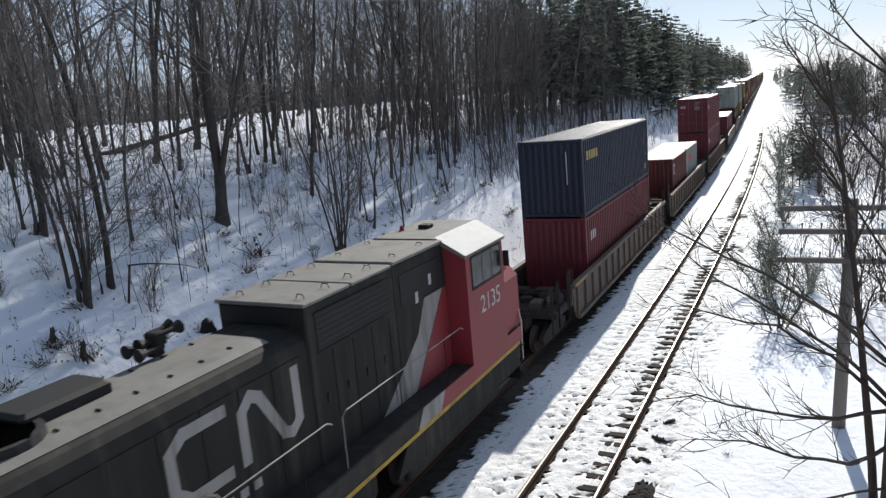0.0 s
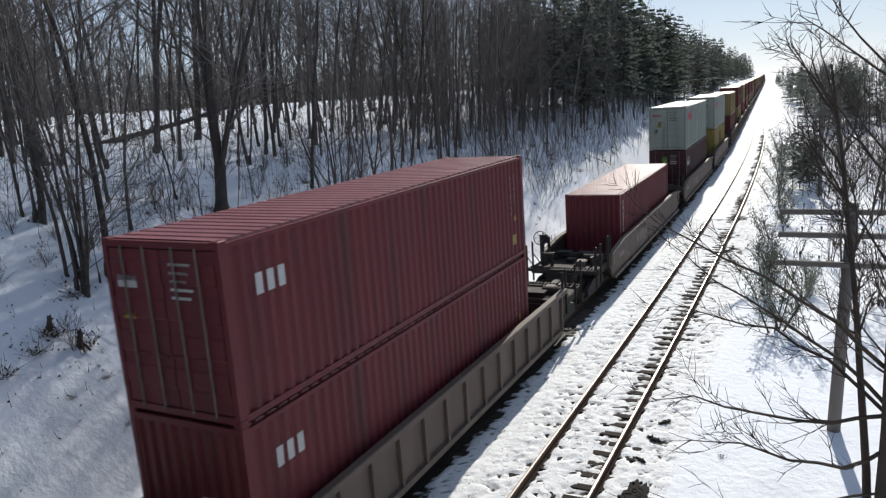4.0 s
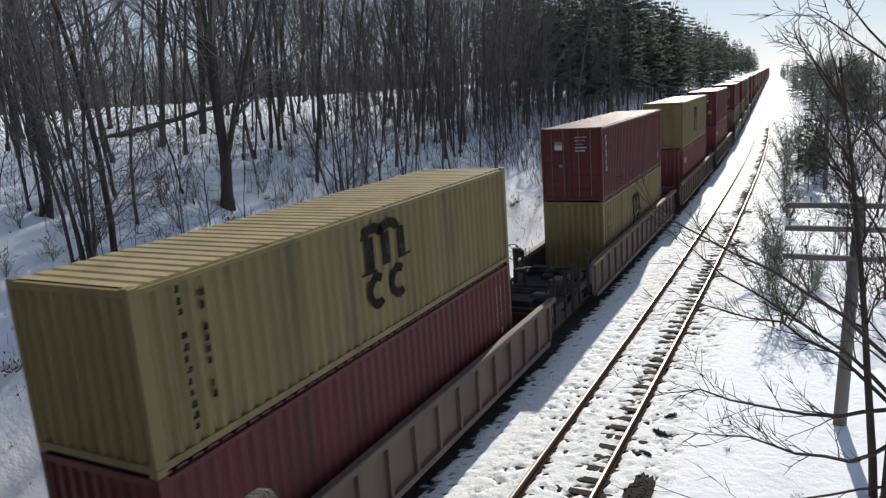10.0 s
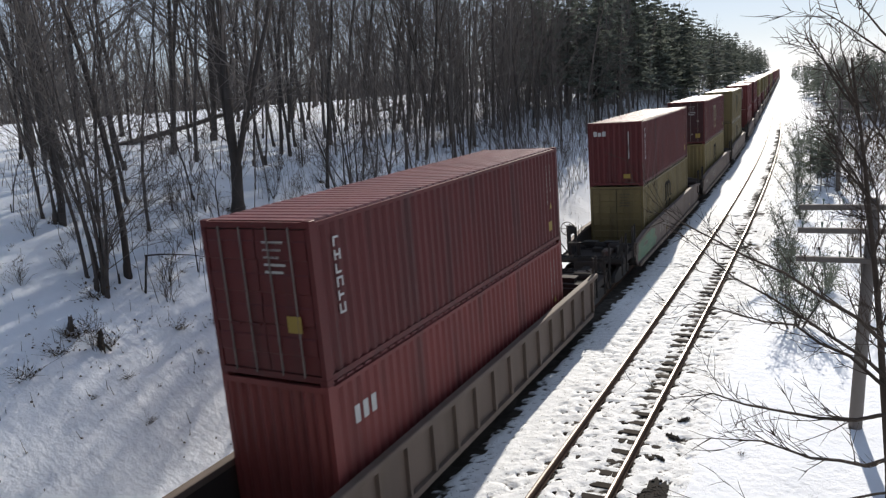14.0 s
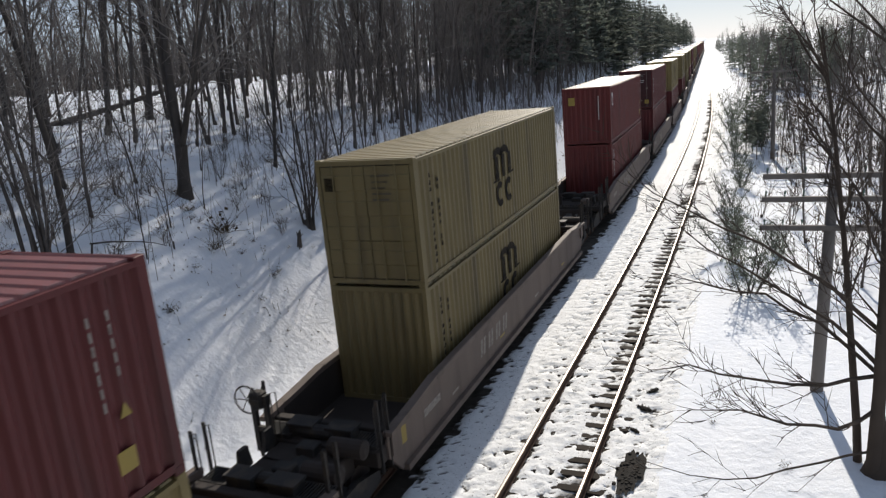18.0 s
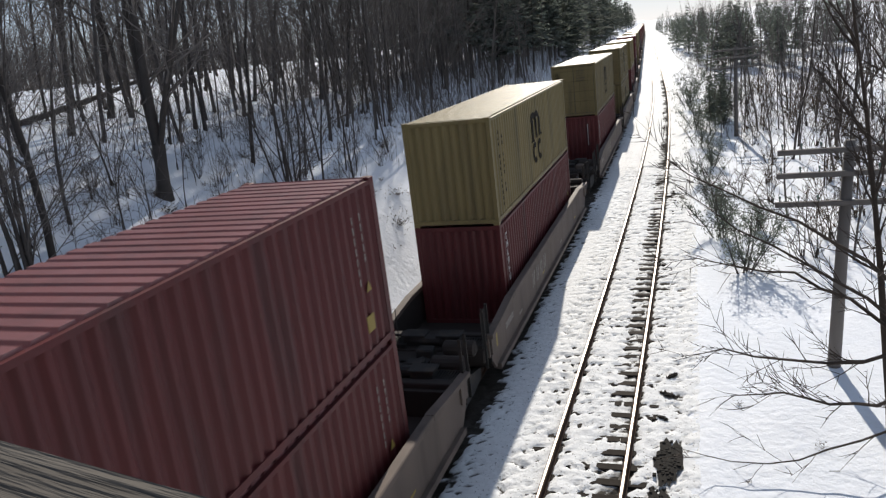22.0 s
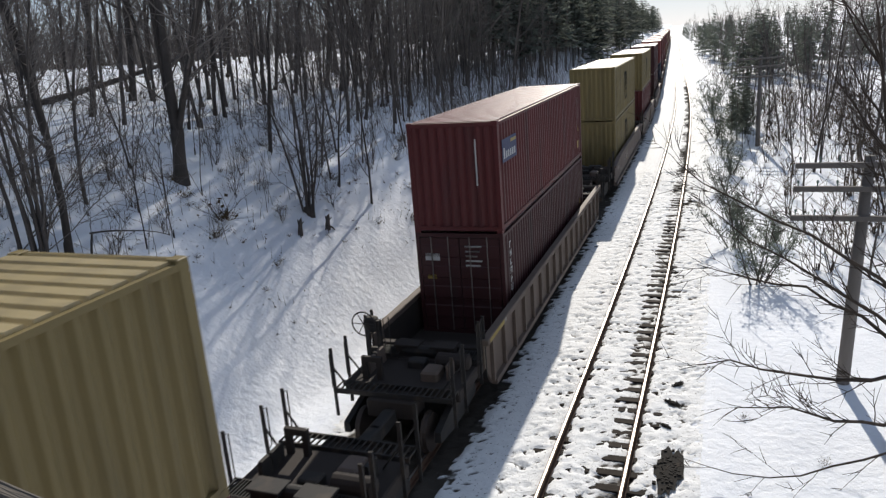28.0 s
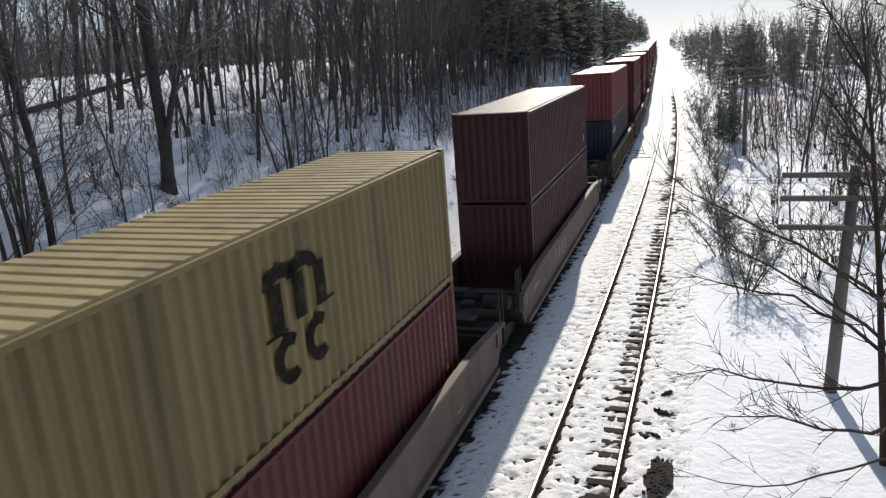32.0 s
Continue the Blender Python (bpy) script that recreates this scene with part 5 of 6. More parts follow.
FAR = [tree_thing("bare_tree", "leafless tree at the edge of the far wood", bare_tree(600 + i, 15, 0.15, 0.06, 10, 2, 0.05, 1, 1.7), TWIG, "tree", "bare trees of the bank wood") for i in range(3)]
SHRUB = [tree_thing("bare_shrub", "low leafless grey-brown shrub in the snow", bare_tree(700 + i, 3.2, 0.022, 0.05, 10, 2, 0.1, 5, 1.7), SCRUB, "shrub", "bare shrubs") for i in range(3)]
SAPLING = [tree_thing("sapling", "thin leafless sapling growing from the snow", bare_tree(800 + i, 3.0 + 0.6 * i, 0.016, 0.3, 7, 2, 0.12, 1, 1.2), TWIG, "sapling", "saplings on the bank") for i in range(4)]


def plant(proto, x, y, scale=1.0, turn=None, sink=0.1, rng=random):
    lean = 2.5 if x - bend(y) < -7 else 0.0   # trees of the cutting lean to its light
    m = Matrix.Translation((x, y, ground_z(x, y) - sink)) @ Matrix.Rotation(radians(lean), 4, "Y") @ Matrix.Rotation(rng.uniform(0, 6.28) if turn is None else turn, 4, "Z")
    ob = copy_thing(proto, m)
    ob.scale = (scale, scale, scale * rng.uniform(0.92, 1.08))
    return ob


rng = random.Random(11)
# single trees that stand out on the bank
FORK.matrix_basis = Matrix.Translation((-13.41, 18.52, ground_z(-13.41, 18.52) - 0.1)) @ Matrix.Rotation(radians(4), 4, "Y")
for kind, i, x, y, sc in (("slim", 3, -12.17, 12.86, 1.3), ("clump", 0, -12.18, 11.84, 1.0), ("clump", 1, -11.15, 21.96, 0.85),
                          ("big", 1, -13.78, 24.03, 0.75), ("slim", 2, -16.42, 25.1, 1.2), ("slim", 1, -15.81, 22.81, 1.2), ("slim", 0, -10.46, 25.43, 0.9),
                          ("slim", 1, -11.42, 24.73, 0.8), ("big", 3, -22.39, 26.66, 1.15), ("big", 2, -20.15, 22.13, 1.0), ("big", 0, -32.35, 34.69, 1.1),
                          ("big", 3, -20.23, 17.09, 1.1), ("big", 4, -13.35, 36.23, 0.8), ("big", 5, -13.96, 32.53, 0.7), ("slim", 3, -13.49, 29.83, 1.1),
                          ("big", 6, -14.7, 34.67, 0.8), ("slim", 2, -13.2, 34.27, 1.1), ("big", 1, -19.44, 46.14, 1.0), ("clump", 0, -14.6, 12.6, 0.9), ("slim", 0, -14.44, 17.6, 0.7)):
    plant({"big": PROTO, "slim": SLIM, "clump": CLUMP}[kind][i], x, y, sc, rng=rng)


def scatter(n, u0, u1, y0, y1, protos, gap, scale, seed, power=1.0):
    r = random.Random(seed)
    placed = []
    tries = 0
    while len(placed) < n and tries < n * 30:
        tries += 1
        y = y0 + (y1 - y0) * r.random() ** power
        u = r.uniform(u0, u1)
        x = u + bend(y)
        if any((x - a) ** 2 + (y - b) ** 2 < gap * gap for a, b in placed):
            continue
        placed.append((x, y))
        plant(r.choice(protos), x, y, r.uniform(*scale), rng=r)


scatter(32, -36, -16.2, 12, 48, PROTO, 2.2, (0.75, 1.15), 21)
scatter(22, -30, -13.5, 46, 90, MID, 2.0, (0.7, 1.0), 26)
scatter(15, -21.5, -14.6, 25, 47, PROTO, 1.6, (0.75, 1.05), 39)
scatter(24, -75, -32, 20, 110, MID, 2.4, (0.7, 1.0), 22)
scatter(34, -16.5, -12.2, 30, 90, SLIM, 1.2, (0.6, 0.9), 23)
scatter(18, -18.5, -13.2, 30, 62, MID, 1.2, (0.55, 0.85), 29)
scatter(30, -26, -13, 14, 50, SLIM, 1.3, (0.7, 1.2), 24)
scatter(9, -18, -12.6, 53, 66, PINES, 2.0, (0.55, 0.75), 38)
scatter(32, -18, -12.4, 66, 150, PINES, 2.6, (0.6, 0.9), 25)
scatter(40, -16.5, -11.6, 10, 45, SAPLING, 0.6, (0.6, 1.3), 27)
scatter(22, -15.5, -10.6, 9, 50, SHRUB, 1.0, (0.25, 0.6), 28)
scatter(24, -15.2, -10.2, 8.5, 25, SHRUB, 0.8, (0.25, 0.55), 30)
# wood beside the clear track
scatter(34, 7.5, 22, 26, 85, MID, 1.6, (0.45, 0.75), 31)
scatter(44, 5.8, 17, 22, 85, SLIM, 1.0, (0.55, 0.95), 32)
scatter(52, 3.6, 13, 24, 85, SHRUB, 1.0, (0.6, 1.2), 34)
scatter(8, 3.5, 5.4, 56, 70, PINES, 1.0, (0.2, 0.27), 33)
scatter(14, 7, 18, 95, 150, PINES, 1.6, (0.35, 0.55), 36)


def cheap_tree(seed, height, r, fine=1.0):
    """A crooked leafless tree for far stands: stem, boughs and twigs of few faces."""
    q = random.Random(seed)
    g = Geo()
    pts, rad = limb(g, (0, 0, -0.2), (q.uniform(-0.07, 0.07), q.uniform(-0.07, 0.07), 1), height, r, r * 0.2, 6, 4, 0.11, q, 0.05)
    for i in range(13):
        t = (0.2 + 0.78 * (i + q.random()) / 13) * 6
        j = min(int(t), 5)
        ln = height * (0.10 + 0.24 * (1 - t / 6)) * q.uniform(0.6, 1.3)
        bp, _ = limb(g, pts[j].lerp(pts[j + 1], t - j), aside((0, 0, 1), q.uniform(0.4, 1.1), q), ln, max(rad[j] * 0.4, 0.018 * fine), 0.009 * fine, 3, 3, 0.25, q, 0.12)
        for k in range(5):
            c = q.randint(1, 3)
            limb(g, bp[c].lerp(bp[c - 1], q.random()), aside(bp[c] - bp[c - 1], q.uniform(0.4, 0.9), q), ln * q.uniform(0.3, 0.5), 0.010 * fine, 0.005 * fine, 1, 3, 0, q)
    return g


def cheap_pine(seed, height, r):
    """A pine for far stands: stem and ragged tiers of needle sprays."""
    q = random.Random(seed)
    g = Geo()
    limb(g, (0, 0, -0.3), (0, 0, 1), height, r, 0.03, 3, 4, 0.01, q)
    z = height * q.uniform(0.12, 0.25)
    while z < height * 0.98:
        reach = height * 0.22 * (1 - z / height) ** 0.7 + 0.3
        for i in range(6):
            a = q.uniform(0, 6.283)
            d, side = Vector((math.cos(a), math.sin(a), q.uniform(-0.3, 0.15))), Vector((-math.sin(a), math.cos(a), 0))
            ln = reach * q.uniform(0.5, 1.2)
            for t in (0.45, 0.9):
                c = Vector((0, 0, z)) + d * ln * t + Vector((0, 0, q.uniform(-0.2, 0.2)))
                w = ln * 0.28 + 0.15
                m = len(g.v)
                for sx, sy in ((-1, -0.2), (0, 1), (1, -0.1), (0.1, -0.8)):
                    g.v.append(tuple(c + side * sx * w * q.uniform(0.6, 1.2) + d * sy * w * q.uniform(0.6, 1.2) + Vector((0, 0, q.uniform(-0.3, 0.2)))))
                g.f += [(m, m + 3, m + 1), (m + 1, m + 3, m + 2)]
        z += height * 0.045 + 0.12
    return g


def far_wood(name, label, u0, u1, y0, y1, n, geos, scale, seed, mat, power=1.6):
    """Distant wood that nobody could count, joined into one thing."""
    r = random.Random(seed)
    data = [(np.array(g.v), g.f) for g in geos]
    V, F, k = [], [], 0
    for i in range(n):
        y = y0 + (y1 - y0) * r.random() ** power
        x = r.uniform(u0, u1) + bend(y)
        v, f = r.choice(data)
        s, a = r.uniform(*scale), r.uniform(0, 6.28)
        c, d = math.cos(a), math.sin(a)
        V.append(np.stack([(v[:, 0] * c - v[:, 1] * d) * s + x, (v[:, 0] * d + v[:, 1] * c) * s + y, v[:, 2] * s + ground_z(x, y) - 0.2], 1))
        F += [tuple(j + k for j in q) for q in f]
        k += len(v)
    me = bpy.data.meshes.new(name)
    me.from_pydata(np.concatenate(V).tolist(), [], F)
    me.materials.append(mat)
    tagged(new(name, me), label, "wood", kind="stuff")


def thicket(name, label, n, place, height, r, twigs, seed, mat, lean=0.25, category="thicket"):
    """Leafless whips and brush that nobody could count. place(random) gives distance from the track and along it."""
    q = random.Random(seed)
    g = Geo()
    for i in range(n):
        u, y = place(q)
        x, h = u + bend(y), q.uniform(*height)
        p = Vector((x, y, ground_z(x, y) - 0.08))
        bend_way = Vector((q.gauss(0, lean), q.gauss(0, lean), 1))
        mid = p + bend_way * h * 0.5
        tip = mid + (bend_way + Vector((q.gauss(0, lean), q.gauss(0, lean), 0))) * h * 0.5
        g.tube([p, mid, tip], [r, r * 0.7, r * 0.25], 3, False)
        for k in range(twigs):
            t = q.uniform(0.3, 1.0)
            b = p.lerp(mid, t * 2) if t < 0.5 else mid.lerp(tip, t * 2 - 1)
            g.tube([b, b + Vector((q.gauss(0, 0.5), q.gauss(0, 0.5), q.uniform(0.1, 0.9))) * h * q.uniform(0.15, 0.35)], [r * 0.5, r * 0.2], 3, False)
    tagged(new(name, g.mesh(name, mat)), label, category, kind="stuff")


FARG = [cheap_tree(610 + i, 15 + i, 0.15) for i in range(5)]
PINEG = [cheap_pine(640 + i, 14 + 1.5 * i, 0.16) for i in range(4)]
far_wood("plateau_wood", "leafless wood standing far back on the snowy plateau", -130, -44, 12, 125, 205, FARG, (0.75, 1.15), 45, TWIG, 1.0)
far_wood("far_bare_wood", "far leafless grey-brown wood on the left plateau", -300, -28, 110, 420, 300, FARG, (0.65, 1.0), 41, TWIG)
far_wood("far_bank_wood", "leafless wood mixed with the pines of the cutting", -30, -11.5, 66, 260, 150, FARG, (0.55, 0.85), 48, TWIG)
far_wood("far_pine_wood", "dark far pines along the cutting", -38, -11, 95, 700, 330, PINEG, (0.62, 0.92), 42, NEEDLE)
far_wood("far_right_wood", "far leafless wood beside the clear track", 6.5, 70, 95, 460, 300, FARG, (0.45, 0.8), 43, TWIG)
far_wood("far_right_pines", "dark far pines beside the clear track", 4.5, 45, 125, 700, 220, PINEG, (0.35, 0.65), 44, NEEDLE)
far_wood("right_brush", "tangle of bare young trees beside the clear track", 6.5, 30, 28, 95, 42, FARG, (0.3, 0.65), 47, TWIG, 1.0)
# unseen trees added behind the camera to hold off sky light
far_wood("rear_wood", "unseen wood added behind the bridge to screen the light", -40, -10, -90, -14, 60, PINEG, (0.9, 1.3), 49, NEEDLE, 1.0)
far_wood("rear_wood", "unseen wood added behind the bridge to screen the light", 6, 36, -90, -14, 60, PINEG, (0.9, 1.3), 50, NEEDLE, 1.0)
far_wood("bank_edge_wood", "close stand of thin leafless trees along the crest of the bank", -18, -12.2, 38, 78, 28, FARG, (0.5, 0.85), 57, TWIG, 1.0)
far_wood("bank_slope_wood", "slender leafless trees close together on the upper bank", -15.8, -11.4, 24, 62, 55, [cheap_tree(660 + i, 11 + i, 0.06, 0.7) for i in range(4)], (0.5, 0.95), 58, TWIG, 1.0)
thicket("plateau_thicket", "dense dark undergrowth along the far edge of the snowy plateau", 3800, lambda q: (q.uniform(-105, -62), q.uniform(8, 175)),
        (3.0, 7.0), 0.045, 4, 51, BARK, 0.12)
thicket("bank_thicket", "grey leafless brush covering the far snowy bank", 2600, lambda q: (q.uniform(-19, -9.2), 40 + 190 * q.random() ** 1.6),
        (0.8, 3.2), 0.016, 3, 52, TWIG)
thicket("bank_brush", "grey-brown brush between the trees of the upper bank", 1300, lambda q: (q.uniform(-21, -10.8), q.uniform(31, 74)),
        (0.5, 2.4), 0.012, 4, 59, TWIG, 0.3)
thicket("bank_whips", "thin grey whips and seedlings in the snow of the bank", 480, lambda q: (q.uniform(-18, -11.0), q.uniform(12, 46)),
        (0.5, 2.6), 0.010, 3, 53, TWIG, 0.14)
thicket("crest_brush", "brown leafless brush under the trees on the crest", 700, lambda q: (q.uniform(-34, -15.5), q.uniform(13, 60)),
        (0.5, 1.8), 0.011, 4, 54, SCRUB, 0.3)
thicket("right_thicket", "dark leafless thicket in the snow beside the clear track", 900, lambda q: (4.5 + abs(q.gauss(0, 7)), 48 + 150 * q.random() ** 1.1),
        (0.8, 3.0), 0.016, 4, 55, DARKTWIG, 0.3)
thicket("ditch_brush", "dark line of brush along a ditch in the snow", 900, lambda q: (lambda y: (13.6 + (y - 54) * 0.055 + q.gauss(0, 1.0), y))(50 + 150 * q.random() ** 1.3),
        (0.5, 1.6), 0.018, 4, 56, DARKTWIG, 0.4)
for n, ob in enumerate(FAR):
    x, y = (-42 - 6 * n, 60 + 9 * n)
    ob.matrix_basis = Matrix.Translation((x, y, ground_z(x, y) - 0.1))
for n, ob in enumerate(PINES):
    x, y = -15.5 + bend(78 + 7 * n), 78 + 7 * n
    ob.matrix_basis = Matrix.Translation((x, y, ground_z(x, y) - 0.1))
for protos, sx in ((PROTO, -38.0), (SLIM, -24.0), (CLUMP, -30.0), (MID, -50.0), (SHRUB, -17.0), (SAPLING, -18.5)):
    for n, ob in enumerate(protos):
        x, y = sx - 1.5 * n, 52 + 4.5 * n
        ob.matrix_basis = Matrix.Translation((x, y, ground_z(x, y) - 0.1))


# ---- telegraph poles ----
def telegraph_pole(x, y, top, lean):
    z = ground_z(x, y)
    p = thing("telegraph_pole", "old weathered wooden telegraph pole with three crossarms beside the track", "utility pole", "telegraph poles")
    h = top - z
    part("pole", Geo().tube([(0, 0, -0.4), (lean * h * 0.5, 0, h * 0.5), (lean * h, 0, h)], [0.155, 0.14, 0.115], 12), POLE, p, smooth=True)
    for zz in (0.14, 0.68, 1.36):
        zc = h - zz - 0.04
        xx = lean * (h - zz)
        arm = part("crossarm", Geo().bevel_box(xx - 1.50, xx + 1.50, -0.20, -0.09, zc - 0.06, zc + 0.06, 0.008), POLE, p, "weathered crossarm")
        for i in range(8):
            if i in (3, 4):
                continue
            xi = xx - 1.4 + i * 0.4
            part("insulator", Geo().tube([(xi, -0.145, zc + 0.06), (xi, -0.145, zc + 0.12), (xi, -0.145, zc + 0.17), (xi, -0.145, zc + 0.20)], [0.012, 0.014, 0.03, 0.02], 6), GLASSY, arm)
    p.matrix_basis = Matrix.Translation((x, y, z))


telegraph_pole(5.13, 18.84, 5.22, 0.04)
telegraph_pole(4.27, 56.6, 5.85, 0.0)

# ---- evergreen bushes at the edge of the line ----
def evergreen_bush(seed, height, width):
    r = random.Random(seed)
    trunk, crown = Geo(), Geo()
    for k in range(6):
        d = Vector((r.uniform(-0.5, 0.5), r.uniform(-0.5, 0.5), 1))
        pts, rad = limb(trunk, (r.uniform(-0.2, 0.2), r.uniform(-0.2, 0.2), -0.2), d, height * r.uniform(0.7, 1.0), 0.035, 0.01, 5, 4, 0.12, r)
        for i in range(16):
            t = r.uniform(0.2, 1.0) * 5
            j = min(int(t), 4)
            q = pts[j].lerp(pts[j + 1], t - j)
            d2 = aside((0, 0, 1), r.uniform(0.5, 1.3), r)
            tw, _ = limb(crown, q, d2, width * r.uniform(0.25, 0.5), 0.012, 0.005, 2, 3, 0.2, r)
            for e in tw:
                for n in range(5):
                    c = e + Vector((r.gauss(0, 0.09), r.gauss(0, 0.09), r.gauss(0, 0.09)))
                    a, b = aside((0, 0, 1), r.uniform(0, 3), r) * 0.08, aside((1, 0, 0), r.uniform(0, 3), r) * 0.02
                    m = len(crown.v)
                    crown.v += [tuple(c - a), tuple(c + b), tuple(c + a), tuple(c - b)]
                    crown.f.append((m, m + 1, m + 2, m + 3))
    return trunk, crown


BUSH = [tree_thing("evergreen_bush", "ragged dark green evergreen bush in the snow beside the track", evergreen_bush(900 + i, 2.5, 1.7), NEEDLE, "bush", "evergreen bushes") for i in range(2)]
for n, ob in enumerate(BUSH):
    x, y = ((3.45, 25.9), (2.75, 30.2))[n]
    ob.matrix_basis = Matrix.Translation((x, y, ground_z(x, y)))
for i, x, y, sc in ((1, 2.6, 34.8, 0.8), (0, 2.3, 40.0, 0.9), (1, 2.6, 45.5, 0.9), (0, 1.9, 52.0, 1.0), (1, 1.6, 60.0, 1.1), (0, 3.4, 65.0, 1.4), (1, 0.9, 73.0, 1.2), (0, 0.6, 84.0, 1.5), (1, 4.2, 31.5, 0.7)):
    plant(BUSH[i], x, y, sc, rng=rng)


# ---- near tree whose low boughs reach over the snow towards the track ----
def reaching_tree():
    r = random.Random(63)
    trunk, crown = Geo(), Geo()
    for x, y, d, h, rad in ((0.0, 0.0, (0.02, 0, 1), 9.5, 0.15), (0.35, 0.3, (0.06, 0.05, 1), 9.5, 0.13), (-0.2, 0.45, (-0.06, 0.1, 1), 9, 0.09), (0.75, -0.2, (0.14, -0.05, 1), 8.5, 0.10)):
        pts, rr = limb(trunk, (x, y, -0.3), d, h, rad, 0.02, 9, 7, 0.04, r, 0.02)
        for i in range(16):
            t = r.uniform(0.3, 0.98) * 9
            j = min(int(t), 8)
            branch(crown, pts[j].lerp(pts[j + 1], t - j), aside((0, 0, 1), r.uniform(0.5, 1.2), r), r.uniform(1.0, 2.6), 0.026, 1, r, 3)
    trunk.tube([(0, 0, -0.4), (0.1, 0.1, 0.0), (0.12, 0.12, 0.35), (0.1, 0.08, 0.8), (0.03, 0.02, 1.5)], [0.42, 0.28, 0.19, 0.15, 0.10], 9, False)
    boughs = [((0, 0, 2.1), (-0.9, -0.2, 1.9), (-2.2, -0.4, 2.0), (-3.4, -0.5, 2.25), (-4.2, -0.6, 2.1)),
              ((0, 0, 2.3), (-0.8, 0.1, 3.1), (-1.9, 0.2, 3.8), (-3.1, 0.2, 4.5), (-4.2, 0.3, 5.4)),
              ((0, 0, 3.0), (-0.9, -0.4, 4.0), (-2.1, -0.8, 4.9), (-3.4, -1.0, 5.6), (-4.4, -1.1, 6.3)),
              ((0.1, 0.1, 2.0), (-1.0, 0.6, 2.9), (-2.0, 0.8, 3.4), (-3.2, 1.0, 3.5), (-4.1, 1.1, 3.7)),
              ((0, 0, 0.5), (-1.0, -0.8, 0.55), (-2.1, -1.3, 0.35), (-3.3, -1.6, 0.4), (-4.3, -1.8, 0.75)),
              ((0, 0, 1.4), (-0.7, -0.6, 1.2), (-1.6, -1.2, 1.5), (-2.4, -1.6, 1.9), (-3.3, -2.0, 2.0))]
    for b in boughs:
        pts = [Vector(p) for p in b]
        fine = []
        for a, c in zip(pts[:-1], pts[1:]):
            fine += [a, a.lerp(c, 0.5) + Vector((r.uniform(-0.06, 0.06), r.uniform(-0.06, 0.06), r.uniform(-0.05, 0.05)))]
        fine.append(pts[-1])
        n = len(fine)
        rad = [(0.028 if b[0][2] < 1 else 0.046) * (1 - 0.85 * i / (n - 1)) for i in range(n)]
        crown.tube(fine, rad, 5, False)
        for i in range(7 if b[0][2] < 1 else 20):
            t = r.uniform(0.15, 1.0) * (n - 1)
            j = min(int(t), n - 2)
            d = aside(fine[j + 1] - fine[j], r.uniform(0.35, 0.9), r)
            branch(crown, fine[j].lerp(fine[j + 1], t - j), d + Vector((0, 0, 0.12)), r.uniform(0.4, 1.25), max(rad[j] * 0.4, 0.006), 2, r, 3)
    return trunk, crown


near_tree = tree_thing("reaching_tree", "leafless multi-stem tree with long low boughs over the snow", reaching_tree(), DARKTWIG, "tree", "", DARKTWIG)
near_tree.matrix_basis = Matrix.Translation((5.95, 15.2, ground_z(5.95, 15.2)))


# ---- stumps, scrub and dead stems on the bank ----
def stump(seed, height, r):
    q = random.Random(seed)
    g = Geo().tube([(0, 0, -0.2), (0, 0, 0.05), (0.03, 0, height * 0.5), (0.05, 0.02, height * 0.8), (0.1, 0.02, height)], [r * 1.7, r * 1.3, r, r * 0.75, r * 0.1], 7)
    g.tube([(0.02, 0.03, height * 0.3), (-0.06, 0.05, height * 0.72), (-0.09, 0.06, height * 0.88)], [r * 0.7, r * 0.45, r * 0.05], 5)
    for i in range(4):
        a = q.uniform(0, 6.28)
        g.tube([(0, 0, 0.12), (math.cos(a) * r * 2, math.sin(a) * r * 2, 0.06), (math.cos(a) * r * 3.4, math.sin(a) * r * 3.4, -0.08)], [r * 0.6, r * 0.4, r * 0.15], 5)
    g.tube([(0, 0, height * 0.5), (0.16, 0.05, height * 0.75)], [r * 0.4, r * 0.2], 5)
    return g


for i, (x, y, h, rr) in enumerate(((-10.68, 20.54, 0.62, 0.07), (-10.46, 21.95, 0.55, 0.075), (-10.71, 10.69, 0.5, 0.07), (-11.3, 10.4, 0.42, 0.06))):
    st = tagged(new("stump", stump(i, h, rr).mesh("stump", BARK)), "dark broken tree stump in the snow of the bank", "stump", "stumps on the bank")
    st.matrix_basis = Matrix.Translation((x, y, ground_z(x, y) - 0.05))


def scrub(seed, size):
    """A mat of dry stalks and leaves."""
    q = random.Random(seed)
    g = Geo()
    for i in range(48):
        a, l = q.uniform(0, 6.28), q.uniform(0.3, 1.0) * size
        d = Vector((math.cos(a) * q.uniform(0.3, 1.4), math.sin(a) * q.uniform(0.3, 1.4), q.uniform(0.25, 1.0)))
        limb(g, (q.gauss(0, 0.12) * size, q.gauss(0, 0.12) * size, -0.03), d, l, 0.008, 0.003, 3, 3, 0.25, q, -0.05)
    for i in range(22):
        c = Vector((q.gauss(0, 0.25) * size, q.gauss(0, 0.25) * size, abs(q.gauss(0, 0.2)) * size))
        a, b = aside((0, 0, 1), q.uniform(0, 3), q) * 0.06 * size, aside((1, 0, 0), q.uniform(0, 3), q) * 0.05 * size
        m = len(g.v)
        g.v += [tuple(c - a), tuple(c + b), tuple(c + a), tuple(c - b)]
        g.f.append((m, m + 1, m + 2, m + 3))
    return g


SCRUBS = [scrub(i, 1.0).mesh("scrub", SCRUB) for i in range(4)]
sr = random.Random(17)
